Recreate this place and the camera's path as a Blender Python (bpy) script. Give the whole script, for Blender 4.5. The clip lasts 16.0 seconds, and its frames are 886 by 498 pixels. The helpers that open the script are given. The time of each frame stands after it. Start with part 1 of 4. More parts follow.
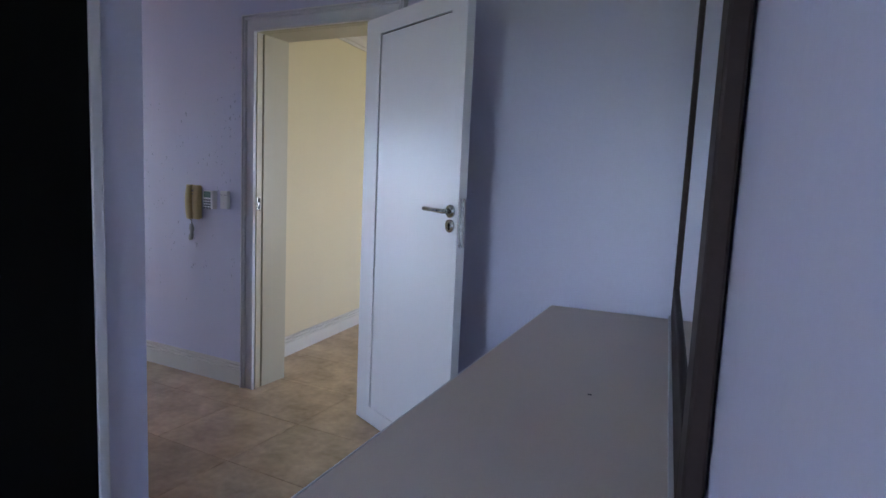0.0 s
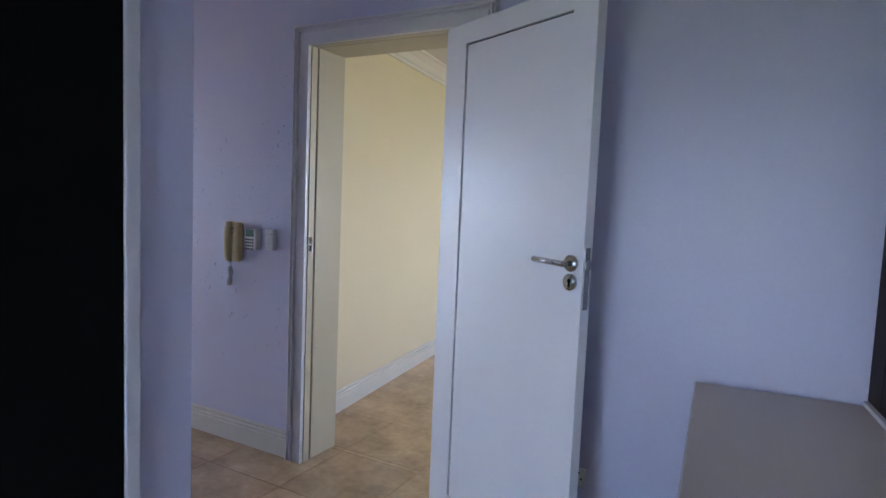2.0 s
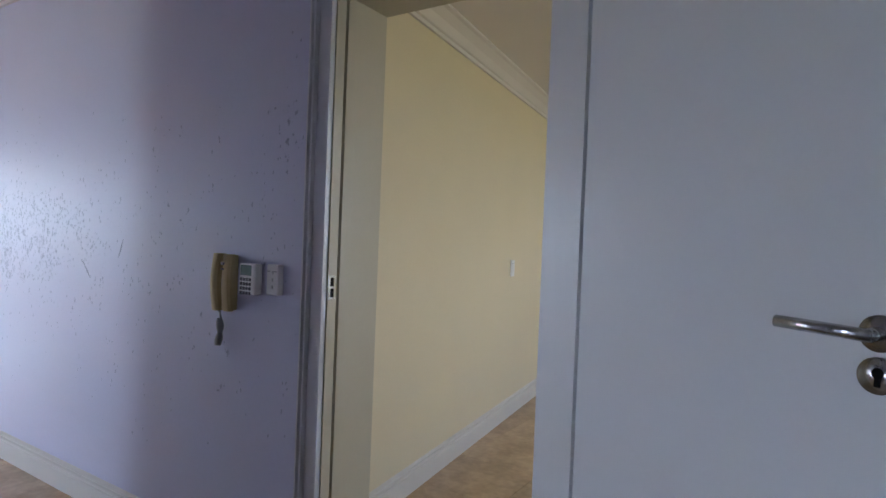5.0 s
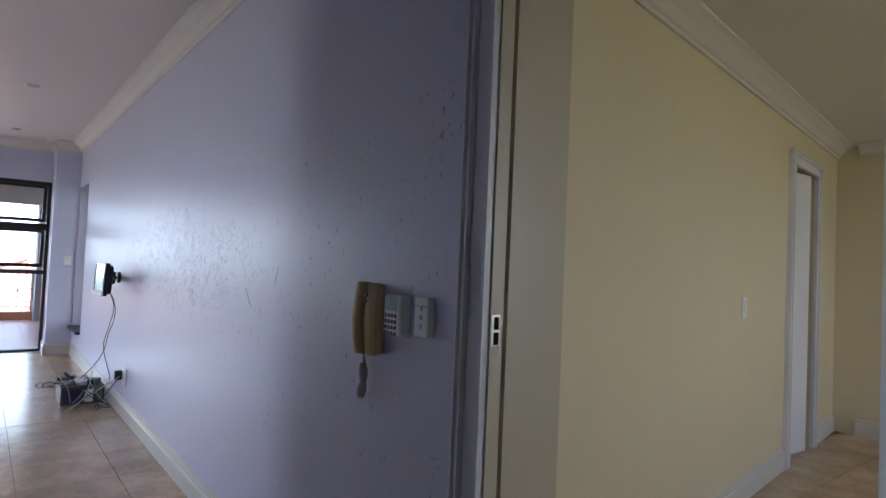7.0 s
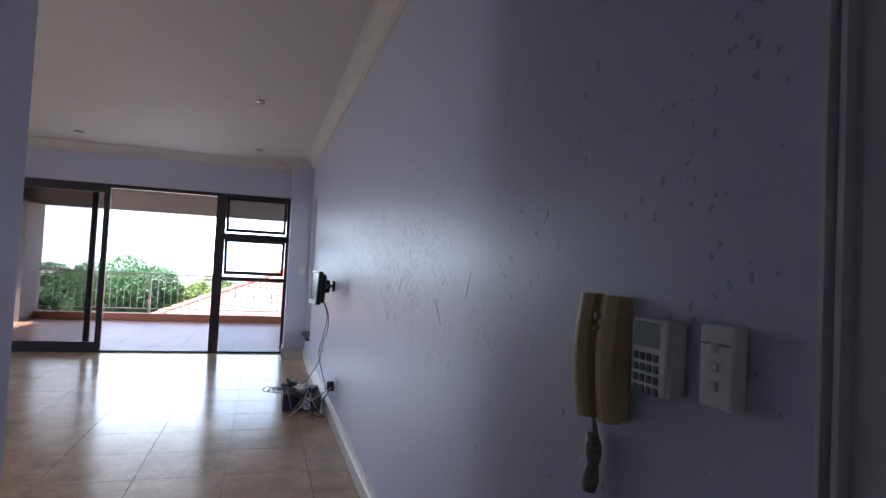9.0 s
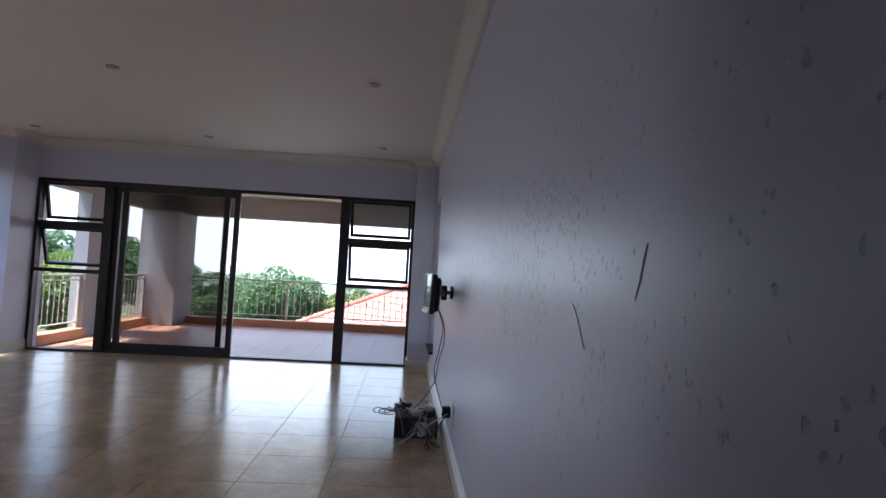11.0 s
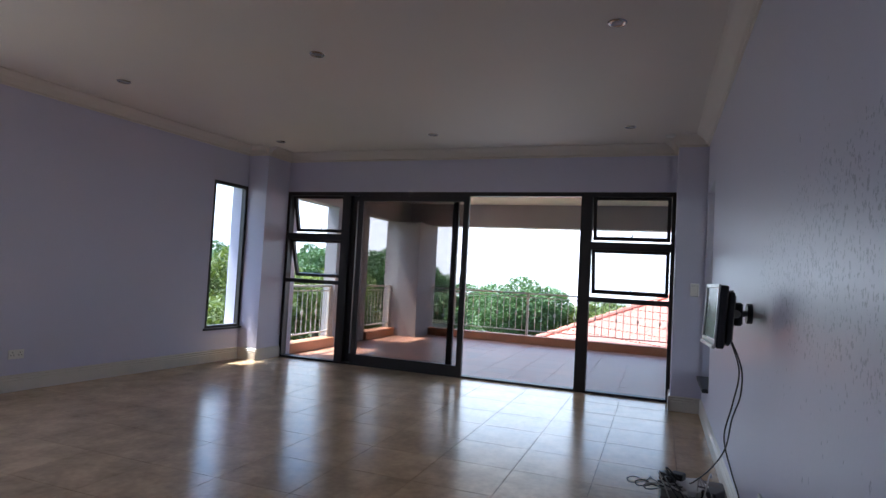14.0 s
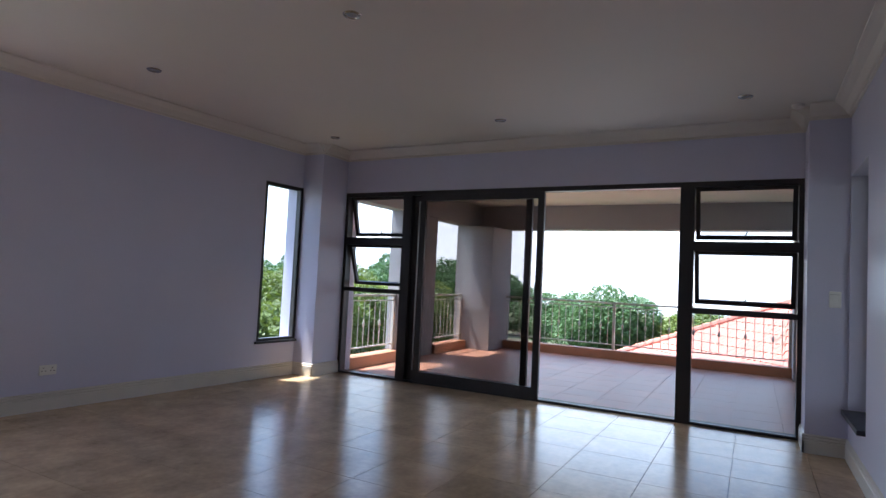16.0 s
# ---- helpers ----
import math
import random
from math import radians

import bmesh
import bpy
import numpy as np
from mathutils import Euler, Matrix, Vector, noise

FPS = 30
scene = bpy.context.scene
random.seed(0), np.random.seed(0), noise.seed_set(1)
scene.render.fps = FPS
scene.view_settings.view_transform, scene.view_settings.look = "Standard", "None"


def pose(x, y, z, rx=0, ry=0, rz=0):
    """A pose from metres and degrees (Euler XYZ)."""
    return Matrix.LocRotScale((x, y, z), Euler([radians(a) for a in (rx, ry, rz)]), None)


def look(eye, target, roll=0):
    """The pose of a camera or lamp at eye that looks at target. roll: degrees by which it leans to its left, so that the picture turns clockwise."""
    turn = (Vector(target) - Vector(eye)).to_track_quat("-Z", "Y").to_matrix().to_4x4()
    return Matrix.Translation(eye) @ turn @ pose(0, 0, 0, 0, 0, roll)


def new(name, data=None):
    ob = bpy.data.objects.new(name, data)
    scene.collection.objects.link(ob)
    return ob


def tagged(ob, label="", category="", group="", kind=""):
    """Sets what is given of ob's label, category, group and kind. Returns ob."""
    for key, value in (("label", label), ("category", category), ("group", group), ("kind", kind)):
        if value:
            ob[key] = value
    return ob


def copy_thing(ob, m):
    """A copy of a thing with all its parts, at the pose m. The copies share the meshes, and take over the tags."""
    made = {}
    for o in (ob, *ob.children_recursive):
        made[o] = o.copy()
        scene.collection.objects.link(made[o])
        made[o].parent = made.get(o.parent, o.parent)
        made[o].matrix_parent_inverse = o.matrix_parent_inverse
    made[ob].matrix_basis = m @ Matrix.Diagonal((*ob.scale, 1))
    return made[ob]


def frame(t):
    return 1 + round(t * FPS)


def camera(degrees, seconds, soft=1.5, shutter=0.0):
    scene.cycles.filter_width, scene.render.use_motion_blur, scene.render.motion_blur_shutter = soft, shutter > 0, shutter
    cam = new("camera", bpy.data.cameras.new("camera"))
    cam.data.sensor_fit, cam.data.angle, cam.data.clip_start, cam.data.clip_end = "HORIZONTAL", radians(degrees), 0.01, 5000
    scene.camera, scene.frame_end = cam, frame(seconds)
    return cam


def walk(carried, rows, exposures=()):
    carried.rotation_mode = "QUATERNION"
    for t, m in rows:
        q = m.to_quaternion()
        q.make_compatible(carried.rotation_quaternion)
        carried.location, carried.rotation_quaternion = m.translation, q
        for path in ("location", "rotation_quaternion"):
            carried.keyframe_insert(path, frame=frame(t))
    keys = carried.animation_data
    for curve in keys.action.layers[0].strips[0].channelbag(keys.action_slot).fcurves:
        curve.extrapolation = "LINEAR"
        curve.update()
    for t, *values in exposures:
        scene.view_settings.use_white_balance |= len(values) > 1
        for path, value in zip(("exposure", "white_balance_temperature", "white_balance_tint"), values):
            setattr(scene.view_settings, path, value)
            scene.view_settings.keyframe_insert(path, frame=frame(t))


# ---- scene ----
cam = camera(74.6, 16.0)
PATH = [
    (0, (0.124, -2.474, 1.267), (-0.774, -0.701, 1.036), 2.6),
    (0.5, (-0.011, -2.399, 1.262), (-0.942, -0.643, 1.041), 2.6),
    (1, (-0.127, -2.331, 1.273), (-1.065, -0.578, 1.065), 2.5),
    (1.5, (-0.278, -2.233, 1.303), (-1.224, -0.481, 1.117), 2.5),
    (2, (-0.412, -2.163, 1.325), (-1.363, -0.41, 1.165), 2.4),
    (2.5, (-0.556, -2.116, 1.338), (-1.499, -0.358, 1.194), 2.3),
    (3, (-0.69, -2.049, 1.338), (-1.626, -0.286, 1.209), 2.2),
    (3.2, (-0.738, -2.011, 1.332), (-1.665, -0.243, 1.208), 2.2),
    (5.3, (-1.071, -1.275, 1.231), (-2.201, 0.375, 1.232), 2.1),
    (5.5, (-1.108, -1.221, 1.219), (-2.274, 0.403, 1.238), 2.0),
    (6, (-1.187, -1.086, 1.231), (-2.461, 0.455, 1.271), 2.2),
    (6.5, (-1.269, -0.981, 1.234), (-2.672, 0.444, 1.291), 2.3),
    (7, (-1.368, -0.914, 1.23), (-2.933, 0.329, 1.295), 2.5),
    (7.5, (-1.535, -0.823, 1.225), (-3.235, 0.229, 1.302), 2.9),
    (8, (-1.654, -0.765, 1.216), (-3.45, 0.112, 1.294), 2.9),
    (8.5, (-1.813, -0.661, 1.21), (-3.678, 0.055, 1.287), 2.9),
    (9, (-1.967, -0.575, 1.204), (-3.877, 0.014, 1.28), 2.9),
    (9.2, (-2.003, -0.577, 1.207), (-3.928, -0.038, 1.273), 2.4),
    (11.3, (-2.85, -0.331, 1.143), (-4.848, -0.287, 1.233), 3.3),
    (11.5, (-2.919, -0.339, 1.154), (-4.917, -0.355, 1.238), 3.2),
    (12, (-3.134, -0.372, 1.162), (-5.125, -0.542, 1.246), 3.3),
    (12.5, (-3.297, -0.377, 1.156), (-5.271, -0.691, 1.237), 3.2),
    (13, (-3.502, -0.341, 1.155), (-5.446, -0.803, 1.236), 3.2),
    (13.5, (-3.661, -0.336, 1.145), (-5.568, -0.934, 1.228), 3.1),
    (14, (-3.855, -0.395, 1.139), (-5.727, -1.094, 1.225), 3.1),
    (14.5, (-4.024, -0.437, 1.134), (-5.868, -1.206, 1.224), 3.1),
    (15, (-4.234, -0.462, 1.134), (-6.049, -1.296, 1.229), 2.9),
    (15.5, (-4.421, -0.502, 1.142), (-6.204, -1.403, 1.238), 2.8),
    (16, (-4.62, -0.598, 1.128), (-6.379, -1.545, 1.231), 2.8),
]
walk(cam, [(t, look(eye, target, roll)) for t, eye, target, roll in PATH],
     exposures=[(0, 4.35, 5350, 11), (1, 4.55, 5350, 11), (3, 4.5, 5350, 11), (5.5, 3.8, 5600, 10), (7, 3.4, 5650, 10), (9, 2.8, 5750, 10), (11.5, 2.15, 5850, 9), (16, 2.05, 5800, 9)])

# ---- world, sun, lights, exposure ----
world = bpy.data.worlds.new("sky")
scene.world = world
world.use_nodes = True
wn = world.node_tree
sky = wn.nodes.new("ShaderNodeTexSky")
sky.sky_type = "NISHITA"
sky.sun_disc = False
SUN_EL, SUN_AZ = 66.0, 165.0
sky.sun_elevation, sky.sun_rotation = radians(SUN_EL), radians(SUN_AZ)
sky.dust_density, sky.air_density = 1.5, 1.0
wn.links.new(sky.outputs["Color"], wn.nodes["Background"].inputs["Color"])
wn.nodes["Background"].inputs["Strength"].default_value = 0.15

sun_data = bpy.data.lights.new("sun", "SUN")
sun_data.energy, sun_data.angle, sun_data.color = 4.2, radians(3), (1.0, 0.95, 0.87)
sun = new("sun", sun_data)
sa, se = radians(SUN_AZ), radians(SUN_EL)
sun.matrix_world = look((0, 0, 20), (-math.sin(sa) * math.cos(se), -math.cos(sa) * math.cos(se), 20 - math.sin(se)))


def window_light(name, at, target, w, h, watts, colour):
    """Sky light standing in a window's opening."""
    d = bpy.data.lights.new(name, "AREA")
    d.shape, d.size, d.size_y, d.energy, d.color = "RECTANGLE", w, h, watts, colour
    ob = new(name, d)
    ob.matrix_world = look(at, target)
    return ob


window_light("window_light_glazing", (-10.12, -1.80, 1.04), (0, -1.80, 1.04), 1.2, 2.0, 1.3, (0.86, 0.93, 1.0))
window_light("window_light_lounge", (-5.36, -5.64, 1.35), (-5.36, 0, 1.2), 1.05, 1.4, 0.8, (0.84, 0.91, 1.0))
window_light("window_light_bedroom", (1.92, 2.9, 1.45), (-3, 2.9, 1.2), 1.6, 1.3, 1.1, (1.0, 0.92, 0.78))

# ---- materials ----


def shader(name):
    m = bpy.data.materials.new(name)
    m.use_nodes = True
    return m, m.node_tree, m.node_tree.nodes["Principled BSDF"]


def node(tree, kind, **inputs):
    n = tree.nodes.new(kind)
    for key, value in inputs.items():
        n.inputs[key.replace("_", " ")].default_value = value
    return n


def surface(name, colour, rough=0.5, metal=0.0, vary=0.06, size=2.0, bump=0.0, grain=120.0, pieces=0.0, gloss_vary=0.08, spec=0.5, laid=False):
    """A painted or plain surface: broad mottling, fine grain and relief, and a change from piece to piece."""
    m, tree, bsdf = shader(name)
    coord = tree.nodes.new("ShaderNodeTexCoord")
    broad = node(tree, "ShaderNodeTexNoise", Scale=size, Detail=5.0, Roughness=0.6)
    fine = node(tree, "ShaderNodeTexNoise", Scale=grain, Detail=3.0)
    place = tree.nodes.new("ShaderNodeNewGeometry").outputs["Position"] if laid else coord.outputs["Object"]
    tree.links.new(place, broad.inputs["Vector"])
    tree.links.new(place, fine.inputs["Vector"])
    total = node(tree, "ShaderNodeMath")
    total.operation = "ADD"
    half = node(tree, "ShaderNodeMath")
    half.operation = "MULTIPLY"
    half.inputs[1].default_value = 0.4
    tree.links.new(fine.outputs["Fac"], half.inputs[0])
    tree.links.new(broad.outputs["Fac"], total.inputs[0])
    tree.links.new(half.outputs[0], total.inputs[1])
    last = total
    if pieces:
        info = tree.nodes.new("ShaderNodeObjectInfo")
        mul = node(tree, "ShaderNodeMath")
        mul.operation = "MULTIPLY_ADD"
        mul.inputs[1].default_value = pieces
        tree.links.new(info.outputs["Random"], mul.inputs[0])
        tree.links.new(total.outputs[0], mul.inputs[2])
        last = mul
    ramp = tree.nodes.new("ShaderNodeValToRGB")
    lo, hi = ramp.color_ramp.elements
    lo.position, hi.position = 0.4, 1.0 + pieces
    lo.color = (*[max(0.0, c * (1 - vary)) for c in colour], 1)
    hi.color = (*[min(1.0, c * (1 + vary)) for c in colour], 1)
    tree.links.new(last.outputs[0], ramp.inputs["Fac"])
    tree.links.new(ramp.outputs["Color"], bsdf.inputs["Base Color"])
    rr = node(tree, "ShaderNodeMapRange")
    rr.inputs["To Min"].default_value = max(0.02, rough - gloss_vary)
    rr.inputs["To Max"].default_value = min(1.0, rough + gloss_vary)
    tree.links.new(broad.outputs["Fac"], rr.inputs["Value"])
    tree.links.new(rr.outputs["Result"], bsdf.inputs["Roughness"])
    bsdf.inputs["Metallic"].default_value = metal
    bsdf.inputs["Specular IOR Level"].default_value = spec
    if bump:
        b = node(tree, "ShaderNodeBump", Strength=bump, Distance=0.004)
        tree.links.new(fine.outputs["Fac"], b.inputs["Height"])
        tree.links.new(b.outputs["Normal"], bsdf.inputs["Normal"])
    return m


def glass(name, tint):
    m, tree, bsdf = shader(name)
    tree.nodes.remove(bsdf)
    clear = node(tree, "ShaderNodeBsdfTransparent")
    clear.inputs["Color"].default_value = (*tint, 1)
    shine = node(tree, "ShaderNodeBsdfGlossy", Roughness=0.0)
    weight = tree.nodes.new("ShaderNodeLayerWeight")
    power = node(tree, "ShaderNodeMath")
    power.operation = "POWER"
    power.inputs[1].default_value = 4.0
    tree.links.new(weight.outputs["Facing"], power.inputs[0])
    fres = node(tree, "ShaderNodeMath")
    fres.operation = "MULTIPLY_ADD"
    fres.inputs[1].default_value, fres.inputs[2].default_value = 0.7, 0.012
    tree.links.new(power.outputs[0], fres.inputs[0])
    mix = tree.nodes.new("ShaderNodeMixShader")
    tree.links.new(fres.outputs[0], mix.inputs[0])
    tree.links.new(clear.outputs[0], mix.inputs[1])
    tree.links.new(shine.outputs[0], mix.inputs[2])
    tree.links.new(mix.outputs[0], tree.nodes["Material Output"].inputs["Surface"])
    return m


LILAC = surface("lilac_wall_paint", (0.62, 0.61, 0.75), 0.42, vary=0.04, size=1.2, bump=0.12, grain=60)
CEILING = surface("ceiling_paint", (0.72, 0.67, 0.63), 0.7, vary=0.03, size=0.8, bump=0.05)
CREAM = surface("cream_wall_paint", (0.70, 0.60, 0.40), 0.5, vary=0.04, size=1.0, bump=0.08, grain=70)
TRIM = surface("white_gloss_trim", (0.72, 0.70, 0.72), 0.3, vary=0.03, size=3, gloss_vary=0.02)
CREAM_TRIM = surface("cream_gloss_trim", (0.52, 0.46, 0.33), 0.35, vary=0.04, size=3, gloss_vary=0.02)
DOORPAINT = surface("white_door_paint", (0.76, 0.75, 0.76), 0.3, vary=0.015, size=1.5, bump=0.02, gloss_vary=0.006)
TILE = surface("beige_floor_tile", (0.50, 0.36, 0.22), 0.2, vary=0.36, size=4.2, grain=26, pieces=0.15, gloss_vary=0.06, laid=True)
GROUT = surface("floor_grout", (0.30, 0.22, 0.15), 0.9, bump=0.2)
CHROME = surface("brushed_steel", (0.50, 0.49, 0.49), 0.25, metal=1.0)
FRAME = surface("dark_bronze_aluminium", (0.022, 0.018, 0.017), 0.4, vary=0.1)
GLASS = glass("window_glass", (0.86, 0.88, 0.9))
TINTED = glass("tinted_glass", (0.75, 0.735, 0.73))
MIRROR = surface("mirror_silver", (0.86, 0.88, 0.88), 0.03, metal=1.0, vary=0.01, gloss_vary=0.01)
MIRROR_FRAME = surface("dark_wood_mirror_frame", (0.030, 0.018, 0.015), 0.6, vary=0.3, size=14, spec=0.25)
COUNTER = surface("beige_laminate", (0.66, 0.57, 0.50), 0.45, vary=0.05, size=3)
BLACK = surface("black_panel", (0.004, 0.0035, 0.0035), 0.7, vary=0.2, spec=0.1)
TERRA = surface("terracotta_floor_tile", (0.52, 0.27, 0.18), 0.42, vary=0.15, size=3, pieces=0.2, laid=True)
TERRA_GROUT = surface("balcony_grout", (0.40, 0.23, 0.16), 0.8, bump=0.2)
TERRA_PAINT = surface("terracotta_kerb", (0.52, 0.25, 0.13), 0.6, vary=0.12, size=4)
PLASTER = surface("grey_exterior_plaster", (0.36, 0.35, 0.36), 0.8, vary=0.06, size=2, bump=0.2)
RAIL = surface("cream_painted_steel", (0.62, 0.58, 0.52), 0.45, vary=0.06, size=12)
ROOF = surface("red_roof_tile", (0.42, 0.15, 0.105), 0.65, vary=0.15, size=2, pieces=0.2)
PLASTIC_CREAM = surface("yellowed_plastic", (0.64, 0.51, 0.25), 0.35, vary=0.05, size=8)
PLASTIC_WHITE = surface("white_plastic", (0.80, 0.79, 0.77), 0.35, vary=0.03, size=8)
PLASTIC_BLACK = surface("black_plastic", (0.015, 0.015, 0.017), 0.35, vary=0.1, size=8)
PLASTIC_GREY = surface("grey_plastic", (0.25, 0.24, 0.28), 0.4, vary=0.05)
SCREEN = surface("dark_glass_screen", (0.03, 0.045, 0.06), 0.12, vary=0.05, gloss_vary=0.02, spec=0.5)
STONE = surface("dark_stone_sill", (0.03, 0.03, 0.034), 0.35, vary=0.2, size=20)


def leaves_of(name, colour, through_colour):
    m = surface(name, colour, 0.55, vary=0.5, size=0.9, grain=7)
    lt = m.node_tree
    glow = node(lt, "ShaderNodeBsdfTranslucent")
    glow.inputs["Color"].default_value = (*through_colour, 1)
    both = node(lt, "ShaderNodeMixShader", Fac=0.28)
    lt.links.new(lt.nodes["Principled BSDF"].outputs[0], both.inputs[1])
    lt.links.new(glow.outputs[0], both.inputs[2])
    lt.links.new(both.outputs[0], lt.nodes["Material Output"].inputs["Surface"])
    return m


LEAF = leaves_of("green_leaves", (0.065, 0.14, 0.05), (0.10, 0.19, 0.05))
LEAF_LIGHT = leaves_of("yellow_green_leaves", (0.12, 0.17, 0.04), (0.19, 0.25, 0.04))
BARK = surface("bark", (0.12, 0.09, 0.06), 0.9, vary=0.3, size=6, bump=0.5, grain=25)
SOIL = surface("scrub_ground", (0.10, 0.11, 0.05), 0.95, vary=0.4, size=0.3, grain=3)



def scraped(m):
    """Adds chipped plaster to a wall paint: upright pits and flakes of two sizes, thickest in a band across the wall."""
    tree = m.node_tree
    bsdf = tree.nodes["Principled BSDF"]
    coord = tree.nodes.new("ShaderNodeTexCoord")

    def calc(op, a, b):
        n = tree.nodes.new("ShaderNodeMath")
        n.operation = op
        for k, v in enumerate((a, b)):
            if isinstance(v, float):
                n.inputs[k].default_value = v
            else:
                tree.links.new(v, n.inputs[k])
        return n.outputs[0]

    def spread(x, z, sx, sz):
        mp = tree.nodes.new("ShaderNodeMapping")
        mp.inputs["Location"].default_value = (-x / sx, 0, -z / sz)
        mp.inputs["Scale"].default_value = (1 / sx, 0, 1 / sz)
        tree.links.new(coord.outputs["Object"], mp.inputs["Vector"])
        ln = tree.nodes.new("ShaderNodeVectorMath")
        ln.operation = "LENGTH"
        tree.links.new(mp.outputs["Vector"], ln.inputs[0])
        return calc("MAXIMUM", calc("SUBTRACT", 1.0, ln.outputs["Value"]), 0.0)
    clump = node(tree, "ShaderNodeTexNoise", Scale=6.5, Detail=4.0, Roughness=0.6)
    tree.links.new(coord.outputs["Object"], clump.inputs["Vector"])
    patchy = calc("MULTIPLY", calc("SUBTRACT", clump.outputs["Fac"], 0.41), 6.0)
    amount = calc("ADD", calc("MULTIPLY", spread(-5.2, 1.22, 1.5, 0.33), 4.0), calc("MULTIPLY", spread(-3.9, 1.12, 3.2, 0.80), 0.17))
    amount = calc("ADD", amount, calc("MULTIPLY", spread(-2.52, 1.55, 0.22, 0.42), 0.15))
    amount = calc("MULTIPLY", amount, calc("MAXIMUM", patchy, 0.05))
    warp = node(tree, "ShaderNodeTexNoise", Scale=55.0, Detail=3.0, Roughness=0.65)
    tree.links.new(coord.outputs["Object"], warp.inputs["Vector"])

    def chips(sx, sz, size, most, turn):
        mp = tree.nodes.new("ShaderNodeMapping")
        mp.inputs["Scale"].default_value = (sx, 0, sz)
        mp.inputs["Rotation"].default_value = (0, radians(turn), 0)
        tree.links.new(coord.outputs["Object"], mp.inputs["Vector"])
        mixed = tree.nodes.new("ShaderNodeVectorMath")
        mixed.operation = "MULTIPLY_ADD"
        mixed.inputs[1].default_value = (2.2, 0.0, 2.2)
        tree.links.new(warp.outputs["Color"], mixed.inputs[0])
        tree.links.new(mp.outputs["Vector"], mixed.inputs[2])
        cell = node(tree, "ShaderNodeTexVoronoi", Scale=1.0)
        tree.links.new(mixed.outputs[0], cell.inputs["Vector"])
        pick = tree.nodes.new("ShaderNodeSeparateColor")
        tree.links.new(cell.outputs["Color"], pick.inputs[0])
        chosen = calc("LESS_THAN", pick.outputs[0], calc("MINIMUM", calc("MULTIPLY", amount, most), 0.75))
        radius = calc("MULTIPLY", calc("ADD", pick.outputs[1], 0.35), size)
        edge = node(tree, "ShaderNodeMapRange")
        edge.inputs["From Min"].default_value, edge.inputs["From Max"].default_value = 0.0, 0.10
        tree.links.new(calc("SUBTRACT", radius, cell.outputs["Distance"]), edge.inputs["Value"])
        return calc("MULTIPLY", chosen, edge.outputs[0])
    pit = calc("MAXIMUM", calc("MAXIMUM", chips(110.0, 74.0, 0.40, 1.15, 14), chips(66.0, 40.0, 0.32, 0.42, -8)), chips(40.0, 22.0, 0.25, 0.05, 10))
    old = bsdf.inputs["Base Color"].links[0].from_socket
    mix = tree.nodes.new("ShaderNodeMix")
    mix.data_type = "RGBA"
    # Pit tint: bare grey plaster, darkened with the shade inside the hollows.
    mix.inputs[7].default_value = (0.20, 0.22, 0.32, 1)
    tree.links.new(calc("MULTIPLY", pit, 0.5), mix.inputs[0])
    tree.links.new(old, mix.inputs[6])
    tree.links.new(mix.outputs[2], bsdf.inputs["Base Color"])
    bp = node(tree, "ShaderNodeBump", Strength=0.9, Distance=0.005)
    bp.invert = True
    tree.links.new(pit, bp.inputs["Height"])
    tree.links.new(bsdf.inputs["Normal"].links[0].from_socket, bp.inputs["Normal"])
    tree.links.new(bp.outputs["Normal"], bsdf.inputs["Normal"])
    return m


SCRAPED = scraped(surface("scraped_lilac_paint", (0.62, 0.61, 0.75), 0.38, vary=0.04, size=1.2, bump=0.12, grain=60))

# ---- helpers for meshes ----


def add_box(bm, lo, hi, bevel=0.0):
    vs = bmesh.ops.create_cube(bm, size=1.0)["verts"]
    c = [(a + b) / 2 for a, b in zip(lo, hi)]
    s = [max(1e-4, b - a) for a, b in zip(lo, hi)]
    for v in vs:
        v.co = Vector([c[i] + v.co[i] * s[i] for i in range(3)])
    if bevel:
        es = list({e for v in vs for e in v.link_edges})
        bmesh.ops.bevel(bm, geom=es, offset=bevel, segments=2, profile=0.5, affect="EDGES")
    return vs


def add_tube(bm, a, b, r, n=10, r2=None):
    a, b = Vector(a), Vector(b)
    d = b - a
    m = Matrix.Translation((a + b) / 2) @ d.to_track_quat("Z", "Y").to_matrix().to_4x4()
    return bmesh.ops.create_cone(bm, cap_ends=True, segments=n, radius1=r, radius2=r if r2 is None else r2, depth=d.length, matrix=m)["verts"]


def finish(name, bm, material, smooth=False):
    me = bpy.data.meshes.new(name)
    bmesh.ops.recalc_face_normals(bm, faces=bm.faces)
    bm.to_mesh(me)
    bm.free()
    me.materials.append(material)
    if smooth:
        for p in me.polygons:
            p.use_smooth = True
    return me


def part(name, bm, material, parent, label="", smooth=False):
    ob = new(name, finish(name, bm, material, smooth))
    if parent is not None:
        ob.parent = parent
    if label:
        tagged(ob, label)
    return ob


def boxes(name, items, material, parent=None, label="", bevel=0.0):
    bm = bmesh.new()
    for lo, hi in items:
        add_box(bm, lo, hi, bevel)
    return part(name, bm, material, parent, label)


def thing(name, label, category, group="", at=None):
    ob = new(name)
    ob.empty_display_size = 0.1
    if at is not None:
        ob.matrix_world = at
    return tagged(ob, label, category, group)


def setting(ob, label, category):
    return tagged(ob, label, category, kind="structure")


